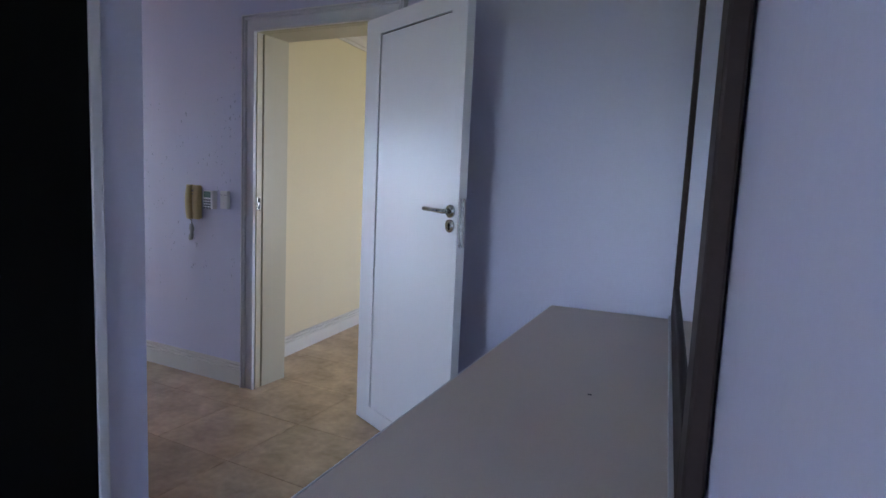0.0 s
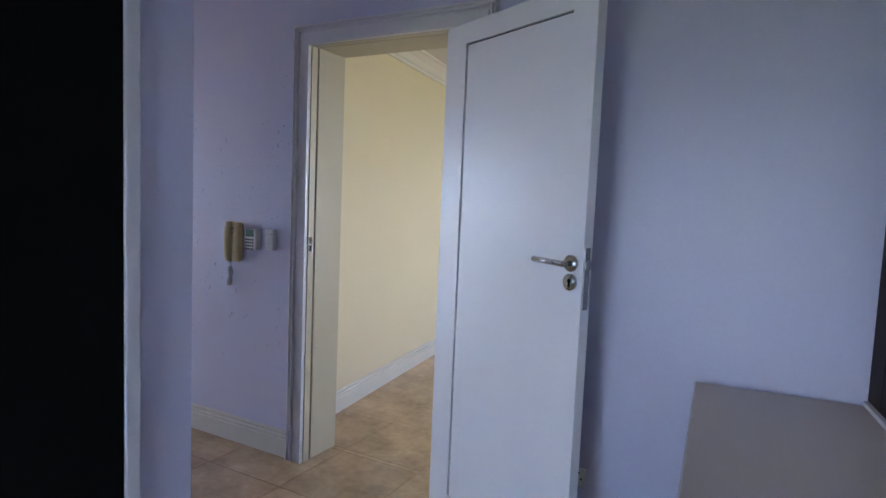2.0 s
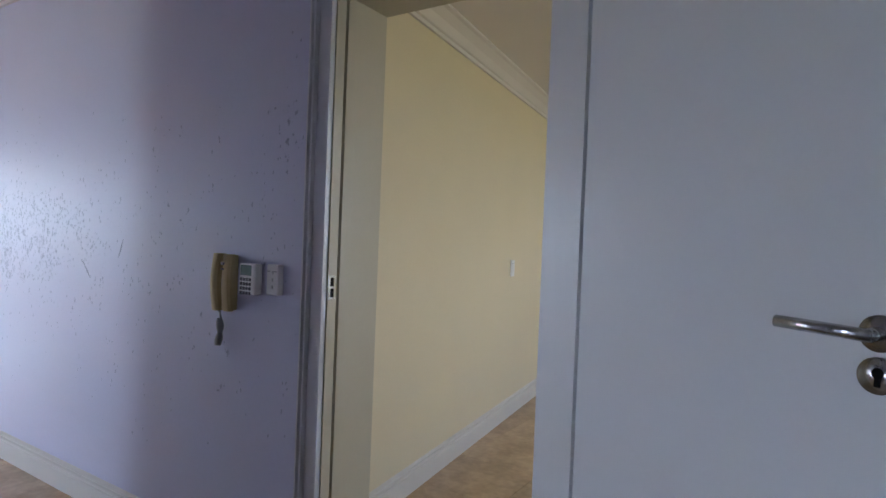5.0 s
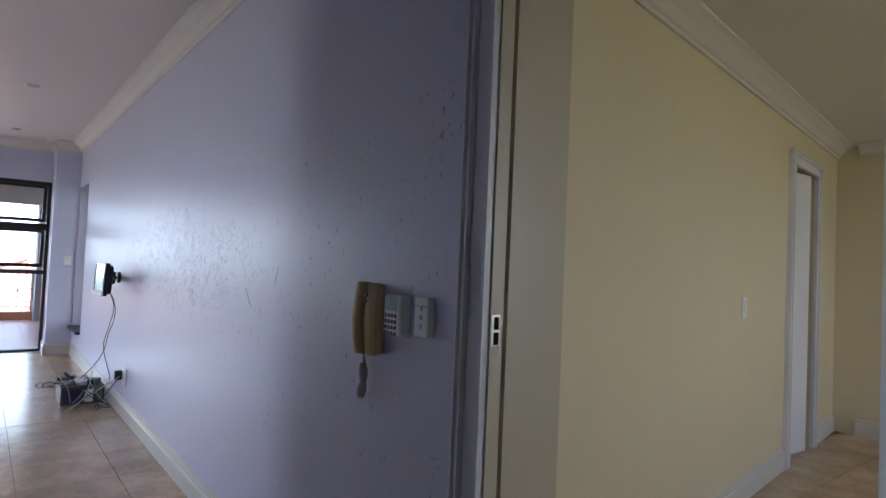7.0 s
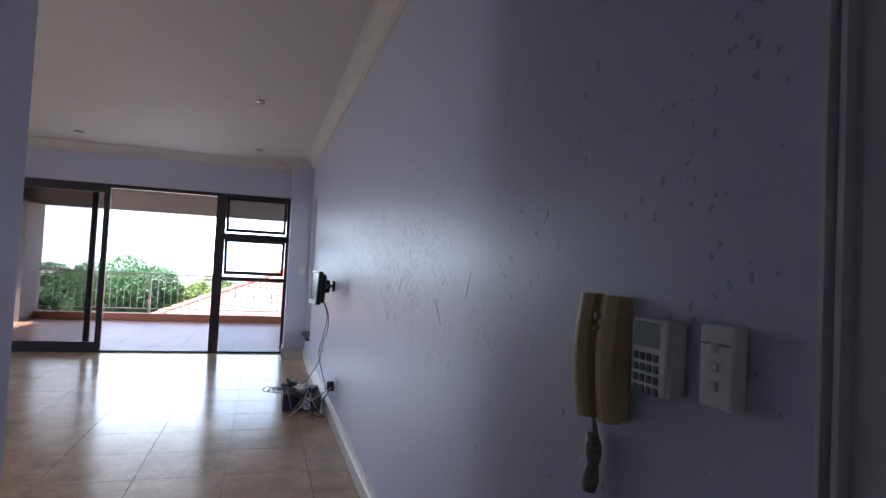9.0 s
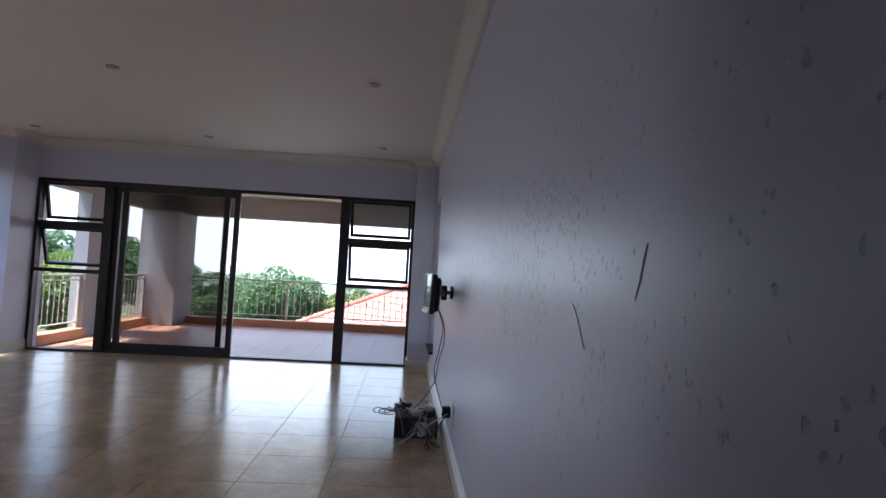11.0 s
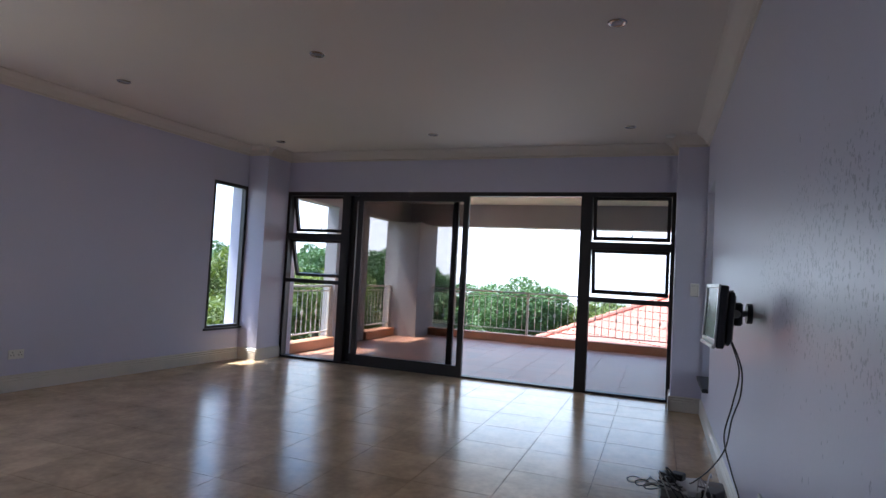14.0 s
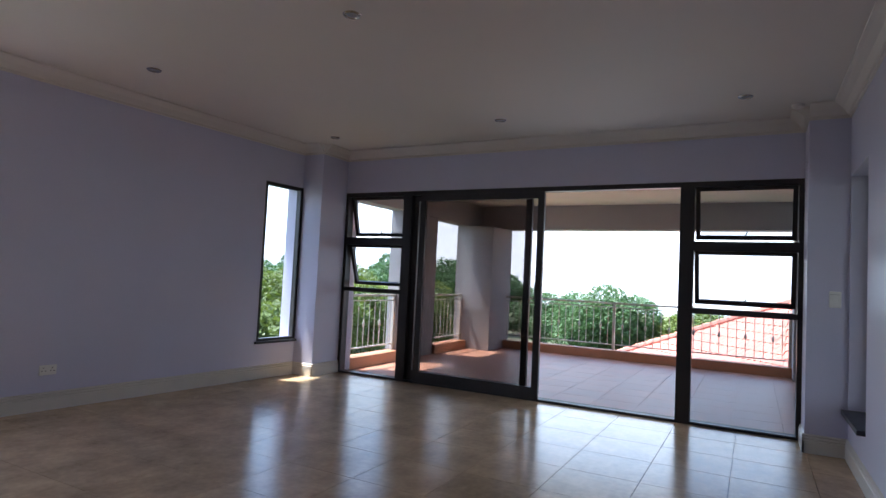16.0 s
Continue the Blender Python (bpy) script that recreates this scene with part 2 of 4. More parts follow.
def profile_run(bm, profile, a, b, side):
    """Sweeps a profile of (out, up) from a to b along a wall; side is the unit vector out of the wall."""
    a, b, side = Vector(a), Vector(b), Vector(side)
    rings = []
    for p in (a, b):
        rings.append([bm.verts.new(p + side * o + Vector((0, 0, u))) for o, u in profile])
    n = len(profile)
    for i in range(n):
        j = (i + 1) % n
        bm.faces.new((rings[0][i], rings[0][j], rings[1][j], rings[1][i]))
    bm.faces.new(rings[0][::-1])
    bm.faces.new(rings[1])


H = 2.55
# ---- large structure ----
# phone wall along y = 0, with the bedroom door and the lounge side window
DOOR_L, DOOR_R, DOOR_H = -2.355, -1.445, 2.07
SW_L, SW_R, SW_B, SW_T = -9.66, -8.93, 0.34, 2.01
wall_north = setting(boxes("wall_north", [
    ((-10.4, 0, 0), (SW_L, 0.24, H)), ((SW_L, 0, 0), (SW_R, 0.24, SW_B)), ((SW_L, 0, SW_T), (SW_R, 0.24, H)),
    ((SW_R, 0, 0), (DOOR_L, 0.24, H)), ((DOOR_L, 0, DOOR_H), (DOOR_R, 0.24, H)), ((DOOR_R, 0, 0), (0.8, 0.24, H))], SCRAPED),
    "lilac painted plaster wall with scraped and pitted patches", "wall")
# glazed wall at x = -10.05
WX = -10.04
G_L, G_R, G_T = -4.84, -0.25, 2.075
wall_west = setting(boxes("wall_west", [((WX - 0.25, G_L, G_T), (WX, G_R, H)), ((WX - 0.25, -5.6, 0), (WX, G_L, H)), ((WX - 0.25, G_R, 0), (WX, 0, H))], LILAC),
    "lilac wall around the wide glazed doors", "wall")
pier_l = setting(boxes("pier_1", [((WX, -5.3, 0), (-9.6, -4.83, H))], LILAC), "lilac plastered pier beside the glazed doors", "wall")
pier_r = setting(boxes("pier_2", [((WX, -0.26, 0), (-9.68, 0, H))], LILAC), "lilac plastered pier with a light switch", "wall")


def left_y(x):
    return -5.30 + 0.07 * (-6.8 - x)


LW = pose(-6.8, -5.30, 0, 0, 0, -4.0)   # local x runs along the left wall, local y out of the room
LW_L, LW_R, LW_B, LW_T = -2.82, -2.28, 0.385, 2.07
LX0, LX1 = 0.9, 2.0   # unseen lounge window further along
bm = bmesh.new()
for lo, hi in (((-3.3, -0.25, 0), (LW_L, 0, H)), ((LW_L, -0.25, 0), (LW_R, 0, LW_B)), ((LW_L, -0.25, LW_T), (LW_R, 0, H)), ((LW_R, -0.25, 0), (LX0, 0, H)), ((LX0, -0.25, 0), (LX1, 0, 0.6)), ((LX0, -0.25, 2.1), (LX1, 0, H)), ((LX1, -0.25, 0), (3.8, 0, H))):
    add_box(bm, lo, hi)
wall_south = setting(part("wall_south", bm, LILAC, None), "lilac painted wall with a tall narrow window", "wall")
wall_south.matrix_world = LW
# block between lounge and dressing room
BX0, BX1, BY = -3.88, -1.60, -1.23
block = setting(boxes("wall_block", [((BX0, -5.7, 0), (BX1 - 0.0, BY, H))], LILAC), "lilac wall end of the passage", "wall")
# dressing room
dress_back = setting(boxes("wall_dressing_back", [((BX1, -4.7, 0), (-1.25, -4.5, H)), ((-0.45, -4.7, 0), (0.9, -4.5, H)), ((-1.25, -4.7, 0), (-0.45, -4.5, 0.75)), ((-1.25, -4.7, 1.8), (-0.45, -4.5, H))], LILAC),
    "plain lilac wall with a window", "wall")
NOOK = pose(-0.055, 0, 0, 0, 0, 6.0)       # local y = 0 at the phone wall, local -y along the mirror wall
bm = bmesh.new()
add_box(bm, (0, -4.9, 0), (0.2, 0.3, H))
wall_east = setting(part("wall_east", bm, LILAC, None), "lilac wall behind the dressing mirror", "wall")
wall_east.matrix_world = NOOK
# bedroom behind the phone wall
YW = pose(-2.625, 0.55, 0, 0, 0, 7.3)
HB = 2.41   # the bedroom's ceiling is a little lower
YD0, YD1 = 2.86, 3.50
bm = bmesh.new()
for lo, hi in (((-0.2, -0.4, 0), (0, YD0, H)), ((-0.2, YD0, DOOR_H), (0, YD1, H)), ((-0.2, YD1, 0), (0, 5, H))):
    add_box(bm, lo, hi)
wall_bed = setting(part("wall_bedroom", bm, CREAM, None), "cream painted bedroom wall", "wall")
wall_bed.matrix_world = YW
setting(boxes("wall_bedroom_far", [((-3.6, 4.8, 0), (2.2, 5.0, H))], CREAM), "cream painted bedroom end wall", "wall")
setting(boxes("wall_bedroom_east", [((2.0, 0.24, 0), (2.2, 2.1, H)), ((2.0, 3.7, 0), (2.2, 4.8, H)), ((2.0, 2.1, 0), (2.2, 3.7, 0.8)), ((2.0, 2.1, 2.1), (2.2, 3.7, H))], CREAM), "cream painted wall with a window", "wall")
setting(boxes("wall_bedroom_inner", [((-2.7, 0.242, 0), (DOOR_L - 0.001, 0.255, H)), ((DOOR_R + 0.001, 0.242, 0), (2.0, 0.255, H)), ((DOOR_L - 0.001, 0.242, DOOR_H), (DOOR_R + 0.001, 0.255, H))], CREAM), "cream painted inner face of the wall", "wall")
# room behind the bedroom's inner door
setting(boxes("wall_closet", [((-4.6, 3.4, 0), (-4.5, 4.8, H)), ((-4.6, 3.3, 0), (-3.1, 3.4, H)), ((-4.6, 4.8, 0), (-3.3, 4.9, H))], CREAM), "cream walls of a small side room", "wall")
ceiling = setting(boxes("ceiling", [((-10.4, -5.8, H), (2.3, 5.1, H + 0.15))], CEILING), "flat off-white painted ceiling", "ceiling")
setting(boxes("ceiling_bedroom", [((-3.6, 0.242, HB), (2.0, 4.8, H - 0.002))], CEILING), "flat off-white bedroom ceiling", "ceiling")
floor = setting(boxes("floor", [((-10.3, -5.8, -0.2), (2.3, 5.1, -0.006))], GROUT), "glossy beige ceramic tiled floor", "floor")

# ---- trim ----
SKIRT = [(0, 0), (0.017, 0), (0.017, 0.088), (0.011, 0.094), (0.017, 0.100), (0.017, 0.108), (0.008, 0.114), (0.012, 0.120), (0.012, 0.128), (0, 0.135)]
CORNICE = [(0, H), (0.115, H), (0.115, H - 0.012), (0.095, H - 0.018), (0.055, H - 0.045), (0.028, H - 0.080), (0.014, H - 0.085), (0.014, H - 0.105), (0, H - 0.105)]


def runs(name, profile, segments, material, label, category, m=None):
    for a, b, side in segments:
        bm = bmesh.new()
        profile_run(bm, profile, (*a, 0), (*b, 0), (*side, 0))
        ob = setting(part(name, bm, material, None), label, category)
        if m is not None:
            ob.matrix_world = m


BASE = surface("cream_gloss_skirting", (0.66, 0.62, 0.56), 0.35, vary=0.05, size=3)
runs("baseboard", SKIRT, [
    ((-9.68, 0), (-2.426, 0), (0, -1)), ((-1.365, 0), (-0.57, 0), (0, -1)),
    ((-9.68, -0.277), (-9.68, 0), (1, 0)), ((WX, -0.26), (-9.663, -0.26), (0, -1)),
    ((-9.6, -5.2), (-9.6, -4.813), (1, 0)), ((WX, -4.83), (-9.583, -4.83), (0, 1)),
    ((BX0, BY), (BX1, BY), (0, 1)), ((BX0, -5.4), (BX0, BY), (-1, 0))], BASE,
    "white moulded skirting board along the wall", "skirting")
runs("baseboard", SKIRT, [((-2.9, 0), (3.4, 0), (0, 1))], BASE, "white moulded skirting board along the wall", "skirting", LW)
runs("baseboard", SKIRT, [((0, -0.3), (0, YD0 - 0.08), (1, 0)), ((0, YD1 + 0.08), (0, 4.6), (1, 0))], BASE, "white moulded skirting board along the cream wall", "skirting", YW)
runs("baseboard", SKIRT, [((-3.0, 4.8), (2.0, 4.8), (0, -1))], BASE, "white moulded skirting board along the cream wall", "skirting")
runs("cornice", CORNICE, [
    ((-9.68, 0), (-0.2, 0), (0, -1)), ((WX, -4.83), (WX, -0.26), (1, 0)), ((-9.68, -0.26), (-9.68, 0), (1, 0)), ((WX, -0.26), (-9.68, -0.26), (0, -1)),
    ((-9.6, -5.1), (-9.6, -4.83), (1, 0)), ((WX, -4.83), (-9.6, -4.83), (0, 1)), ((BX0, BY), (BX1, BY), (0, 1)), ((BX0, -5.5), (BX0, BY), (-1, 0))], CEILING,
    "moulded off-white plaster cornice under the ceiling", "cornice")
runs("cornice", CORNICE, [((-2.9, 0), (3.4, 0), (0, 1))], CEILING, "moulded off-white plaster cornice under the ceiling", "cornice", LW)
runs("cornice", CORNICE, [((0, -0.3), (0, 4.6), (1, 0))], CEILING, "moulded plaster cornice in the bedroom", "cornice", YW @ pose(0, 0, HB - H))
runs("cornice", CORNICE, [((-3.0, 4.8), (2.0, 4.8), (0, -1))], CEILING, "moulded plaster cornice in the bedroom", "cornice", pose(0, 0, HB - H))

ARCH = [(0, 0), (0, 0.013), (0.004, 0.022), (0.012, 0.022), (0.016, 0.012), (0.021, 0.012), (0.025, 0.020), (0.034, 0.020), (0.038, 0.010), (0.046, 0.010),
        (0.050, 0.014), (0.100, 0.012), (0.104, 0.018), (0.118, 0.018), (0.120, 0.012), (0.120, 0)]


def architrave(name, x0, x1, top, label, m=None, width=1.0):
    """A moulded surround of the opening x0..x1 on the plane y = 0, proud towards -y."""
    bm = bmesh.new()
    w = 0.120 * width

    def leg(f):
        rings = [[bm.verts.new(f(k, u * width, d)) for u, d in ARCH] for k in (0, 1)]
        n = len(ARCH)
        for i in range(n - 1):
            bm.faces.new((rings[0][i], rings[0][i + 1], rings[1][i + 1], rings[1][i]))
    leg(lambda k, u, d: (x0 - w + u, -1.5 * d, 0 if k == 0 else top + w - u))
    leg(lambda k, u, d: (x1 + w - u, -1.5 * d, 0 if k == 0 else top + w - u))
    leg(lambda k, u, d: (x0 - w + u if k == 0 else x1 + w - u, -1.5 * d, top + w - u))
    ob = setting(part(name, bm, TRIM, None), label, "door frame")
    if m is not None:
        ob.matrix_world = m
    return ob


D0, D1, DT = -2.325, -1.475, 2.033
architrave("trim_door_1", D0 - 0.006, D1 + 0.006, DT + 0.002, "white painted moulded architrave around the bedroom doorway", None, 0.78)
frame_1 = setting(new("door_frame_1"), "cream painted wooden door lining with a seal groove, its shade painted dark", "door frame")
# Near-black brown puts the rebate's shadow line into the seal's colour.
SEAL_SHADE = surface("brown_seal_with_shade", (0.035, 0.028, 0.022), 0.7, vary=0.2, size=30)
for name, y0, y1, back, mat in (("rebate_strip", -0.008, 0.031, 0.0, CREAM_TRIM), ("seal", 0.031, 0.047, 0.018, SEAL_SHADE), ("lining", 0.047, 0.242, 0.003, CREAM_TRIM)):
    boxes(name, [((DOOR_L, y0, 0), (D0 - back, y1, DT + back)), ((D1 + back, y0, 0), (DOOR_R, y1, DT + back)), ((D0 - back, y0, DT + back), (D1 + back, y1, DOOR_H))], mat, frame_1, "recessed seal strip with the groove's shade in its colour" if name == "seal" else "")
bm = bmesh.new()
add_box(bm, (D0 - 0.001, -0.0075, 1.054), (D0 + 0.0015, 0.020, 1.130), 0.0006)
strike = part("strike_plate", bm, CHROME, frame_1, "steel strike plate")
for z0, z1 in ((1.096, 1.124), (1.061, 1.089)):
    boxes("latch_hole", [((D0 + 0.0016, 0.002, z0), (D0 + 0.0025, 0.016, z1))], BLACK, strike)

# ---- open bedroom door ----
LEAF_W, LEAF_T = 0.785, 0.04
door = setting(new("door_1"), "white painted panelled door standing open with a steel lever handle", "door")
DM = pose(-1.602, -0.003, 0, 0, 0, -25.6)
bm = bmesh.new()
st = 0.128
for lo, hi in (((0, 0, 0.01), (st, LEAF_T, 2.035)), ((LEAF_W - 0.10, 0, 0.01), (LEAF_W, LEAF_T, 2.035)), ((st, 0, 0.01), (LEAF_W - 0.10, LEAF_T, 0.095)), ((st, 0, 1.955), (LEAF_W - 0.10, LEAF_T, 2.035))):
    add_box(bm, lo, hi)
part("leaf_frame", bm, DOORPAINT, door)
bm = bmesh.new()
add_box(bm, (st + 0.007, 0.005, 0.0955), (LEAF_W - 0.10 - 0.0005, LEAF_T - 0.005, 1.948))
part("panel", bm, DOORPAINT, door)
# Dark core paints the shade inside the groove around the panel.
boxes("panel_groove", [((st, 0.012, 0.095), (LEAF_W - 0.1, LEAF_T - 0.012, 1.955))], surface("painted_groove_shade", (0.05, 0.045, 0.045), 0.6), door)


def disc(bm, c, axis_b, r, n=24):
    add_tube(bm, c, axis_b, r, n)


HX, HZ, KZ = 0.738, 1.146, 1.085
bm = bmesh.new()
disc(bm, (HX, 0.0, HZ), (HX, -0.009, HZ), 0.027)
handle = part("door_handle", bm, CHROME, door, "brushed steel lever handle", True)
bm = bmesh.new()
add_tube(bm, (HX, -0.009, HZ), (HX, -0.05, HZ), 0.010, 14)
add_tube(bm, (HX + 0.008, -0.05, HZ), (HX - 0.125, -0.05, HZ + 0.004), 0.0095, 14)
part("lever", bm, CHROME, handle, smooth=True)
bm = bmesh.new()
disc(bm, (HX, 0.0, KZ), (HX, -0.008, KZ), 0.027)
key = part("keyhole_rosette", bm, CHROME, door, "round steel keyhole cover", True)
bm = bmesh.new()
disc(bm, (HX, -0.0081, KZ + 0.004), (HX, -0.0095, KZ + 0.004), 0.008, 16)
add_box(bm, (HX - 0.004, -0.0095, KZ - 0.016), (HX + 0.004, -0.0081, KZ + 0.002))
part("keyhole", bm, BLACK, key)
boxes("lock_plate", [((LEAF_W, 0.009, 1.0), (LEAF_W + 0.002, 0.031, 1.20))], CHROME, door, bevel=0.0005)
boxes("latch", [((LEAF_W + 0.002, 0.013, 1.13), (LEAF_W + 0.010, 0.027, 1.16))], CHROME, door)
for z in (0.25, 1.8):
    boxes("hinge", [((-0.008, 0.034, z - 0.05), (0.0, 0.05, z + 0.05))], CHROME, door)
door.matrix_world = DM

# ---- bedroom inner door ----
YF = YW @ pose(0, 0, 0, 0, 0, 90)    # local -y looks into the bedroom
architrave("trim_door_2", YD0, YD1, DOOR_H - 0.03, "cream painted moulded architrave around the side doorway", YF, 0.8)
door2 = setting(new("door_2"), "white painted door standing open into the side room", "door")
bm = bmesh.new()
add_box(bm, (0, 0, 0.01), (0.50, 0.04, 2.03), 0.002)
part("leaf", bm, DOORPAINT, door2)
for z in (0.25, 1.85):
    boxes("hinge", [((0.0, -0.012, z - 0.05), (0.045, -0.001, z + 0.05))], CHROME, door2, bevel=0.001)
door2.matrix_world = YW @ pose(-0.10, YD0 + 0.02, 0, 0, 0, 78)

# ---- switches and sockets ----


def switch_plate(name, label, w, h, m, rockers=1, holes=False):
    """A wall plate in its own frame: x across, -y out of the wall, z up."""
    ob = thing(name, label, "light switch" if not holes else "wall socket")
    bm = bmesh.new()
    t = 0.026 if rockers == 3 else 0.010
    add_box(bm, (-w / 2, -t, -h / 2), (w / 2, 0, h / 2), 0.004)
    part("plate", bm, PLASTIC_WHITE, ob)
    if holes:
        for dx in (-0.03, 0.03):
            for hx, hz in ((0, 0.016), (-0.011, -0.006), (0.011, -0.006)):
                bm = bmesh.new()
                add_tube(bm, (dx + hx, -0.010, hz), (dx + hx, -0.0112, hz), 0.0038, 10)
                part("socket_hole", bm, BLACK, ob)
    else:
        for k in range(rockers):
            z = (k - (rockers - 1) / 2) * 0.024
            bm = bmesh.new()
            add_box(bm, (-0.006 if rockers == 3 else -0.012, -t - 0.005, z - (0.006 if rockers == 3 else 0.03)), (0.006 if rockers == 3 else 0.012, -t + 0.001, z + (0.006 if rockers == 3 else 0.03)), 0.002)
            part("rocker", bm, PLASTIC_WHITE, ob)
        bm = bmesh.new()
        add_box(bm, (-w / 2 + 0.003, -t - 0.0008, h / 2 - 0.0245), (w / 2 - 0.003, -t + 0.001, h / 2 - 0.0225))
        part("trim_strip", bm, PLASTIC_GREY, ob)
    ob.matrix_world = m
    return ob


switch_plate("light_switch", "white three-way light switch plate on the lilac wall", 0.056, 0.104, pose(-2.566, 0, 1.101), 3)
switch_plate("light_switch", "white light switch plate on the cream bedroom wall", 0.075, 0.118, YF @ pose(1.90, 0, 1.08), 1)
switch_plate("light_switch", "white light switch plate on the pier beside the glazing", 0.075, 0.118, pose(-9.68, -0.085, 1.117, 0, 0, 90), 1)
switch_plate("wall_socket", "white double wall socket low on the wall", 0.12, 0.075, LW @ pose(-0.33, 0, 0.30, 0, 0, 180), 1, True)
switch_plate("wall_socket", "white wall socket with plugs above the skirting", 0.155, 0.13, pose(-6.35, 0, 0.30), 1, True)
switch_plate("wall_socket", "white socket low on the wall behind the door", 0.11, 0.07, pose(-0.98, 0, 0.30), 1, True)

# ---- wall telephone and keypad ----
phone = thing("intercom_phone", "yellowed plastic intercom handset hanging on the lilac wall", "telephone", at=pose(0.028, 0, 0.012))
bm = bmesh.new()
add_box(bm, (-2.882, -0.030, 0.965), (-2.800, 0, 1.165), 0.006)
part("base", bm, PLASTIC_CREAM, phone)


def bowed(bm, x0, x1, z0, z1, depth, swell, n=12):
    """A slab with softly rounded long edges, bowed outward along its height."""
    rings = []
    w = x1 - x0
    for k in range(n + 1):
        u = k / n
        d = depth + swell * math.sin(math.pi * u)
        z = z0 + (z1 - z0) * u
        rings.append([bm.verts.new((x, -y, z)) for x, y in ((x0, 0.02), (x0, d - 0.012), (x0 + 0.15 * w, d - 0.003), (x0 + 0.35 * w, d), (x1 - 0.35 * w, d), (x1 - 0.15 * w, d - 0.003), (x1, d - 0.012), (x1, 0.02))])
    for r0, r1 in zip(rings, rings[1:]):
        for i in range(7):
            bm.faces.new((r0[i], r0[i + 1], r1[i + 1], r1[i]))
    bm.faces.new(rings[0][::-1])
    bm.faces.new(rings[-1])


bm = bmesh.new()
bowed(bm, -2.884, -2.852, 0.962, 1.168, 0.052, 0.012)
part("handset", bm, PLASTIC_CREAM, phone)
bm = bmesh.new()
bowed(bm, -2.840, -2.799, 0.962, 1.166, 0.040, 0.010)
part("cover", bm, PLASTIC_CREAM, phone)
boxes("door_button", [((-2.832, -0.054, 1.128), (-2.822, -0.046, 1.138)), ((-2.831, -0.054, 1.110), (-2.823, -0.046, 1.116))], PLASTIC_GREY, phone, bevel=0.001)
boxes("name_strip", [((-2.8855, -0.045, 1.115), (-2.8835, -0.024, 1.138))], PLASTIC_WHITE, phone)


def sweep(bm, pts, r, n=7, steps=8):
    """A round cable along a smooth line through pts."""
    P = [Vector(p) for p in pts]
    P = [P[0]] + P + [P[-1]]
    line = []
    for i in range(1, len(P) - 2):
        for k in range(steps):
            t = k / steps
            a, b, c, d = P[i - 1], P[i], P[i + 1], P[i + 2]
            line.append(0.5 * ((2 * b) + (c - a) * t + (2 * a - 5 * b + 4 * c - d) * t * t + (3 * b - a - 3 * c + d) * t ** 3))
    line.append(P[-2])
    rings = []
    for i, p in enumerate(line):
        d = (line[min(i + 1, len(line) - 1)] - line[max(i - 1, 0)])
        if d.length < 1e-6:
            d = Vector((0, 0, 1))
        q = d.to_track_quat("Z", "Y")
        rings.append([bm.verts.new(p + q @ Vector((r * math.cos(2 * math.pi * a / n), r * math.sin(2 * math.pi * a / n), 0))) for a in range(n)])
    for r0, r1 in zip(rings, rings[1:]):
        for a in range(n):
            bm.faces.new((r0[a], r0[(a + 1) % n], r1[(a + 1) % n], r1[a]))
    bm.faces.new(rings[0][::-1])
    bm.faces.new(rings[-1])


CORD = surface("grey_coil_cord", (0.38, 0.37, 0.36), 0.5)
bm = bmesh.new()
coil = []
for k in range(150):
    u = k / 149
    z = 0.930 - 0.100 * u
    rad = 0.007 + 0.005 * abs(math.sin(u * 6))
    coil.append((-2.872 + 0.006 * math.sin(u * 4) + rad * math.cos(k * 0.95), -0.022 + rad * math.sin(k * 0.95), z))
sweep(bm, coil, 0.0026, 5, 2)
sweep(bm, [(-2.855, -0.03, 0.968), (-2.866, -0.025, 0.945), coil[0]], 0.0026, 5, 4)
sweep(bm, [(-2.885, -0.03, 0.968), (-2.879, -0.012, 0.940), (-2.872, -0.012, 0.86), coil[-1]], 0.0026, 5, 4)
part("coil_cord", bm, CORD, phone, "grey coiled cord hanging in a twist", True)

KEY_PLASTIC = surface("dark_grey_keys", (0.06, 0.06, 0.075), 0.4)
keypad = thing("alarm_keypad", "white alarm keypad with a small grey display", "keypad", at=pose(0.055, 0, 0.024))
bm = bmesh.new()
add_box(bm, (-2.782, -0.035, 1.018), (-2.699, 0, 1.126), 0.006)
part("case", bm, PLASTIC_WHITE, keypad)
boxes("display", [((-2.774, -0.0355, 1.085), (-2.716, -0.0335, 1.121))], surface("lcd_grey_green", (0.13, 0.19, 0.16), 0.25), keypad, bevel=0.0005)
for i in range(4):
    for j in range(4):
        bm = bmesh.new()
        add_box(bm, (-2.774 + 0.0152 * i, -0.0370, 1.018 + 0.0158 * j), (-2.763 + 0.0152 * i, -0.0335, 1.029 + 0.0158 * j), 0.0015)
        part("key", bm, KEY_PLASTIC, keypad)

# ---- dressing counter, mirror, black panel for the unlit opening ----
counter = thing("dressing_counter", "beige laminate dressing counter along the mirror wall", "counter")
bm = bmesh.new()
add_box(bm, (-0.511, -1.95, 0.725), (-0.003, -0.002, 0.758), 0.004)
for v in bm.verts:
    if v.co.x < -0.3:
        v.co.x += 0.049 * v.co.y
part("countertop", bm, COUNTER, counter)
WHITEBOARD = surface("white_melamine", (0.72, 0.71, 0.72), 0.4, vary=0.02)
strip = boxes("edge_strip", [((-0.515, -1.95, 0.726), (-0.5115, -0.002, 0.757))], WHITEBOARD, counter)
for v in strip.data.vertices:
    v.co.x += 0.049 * v.co.y
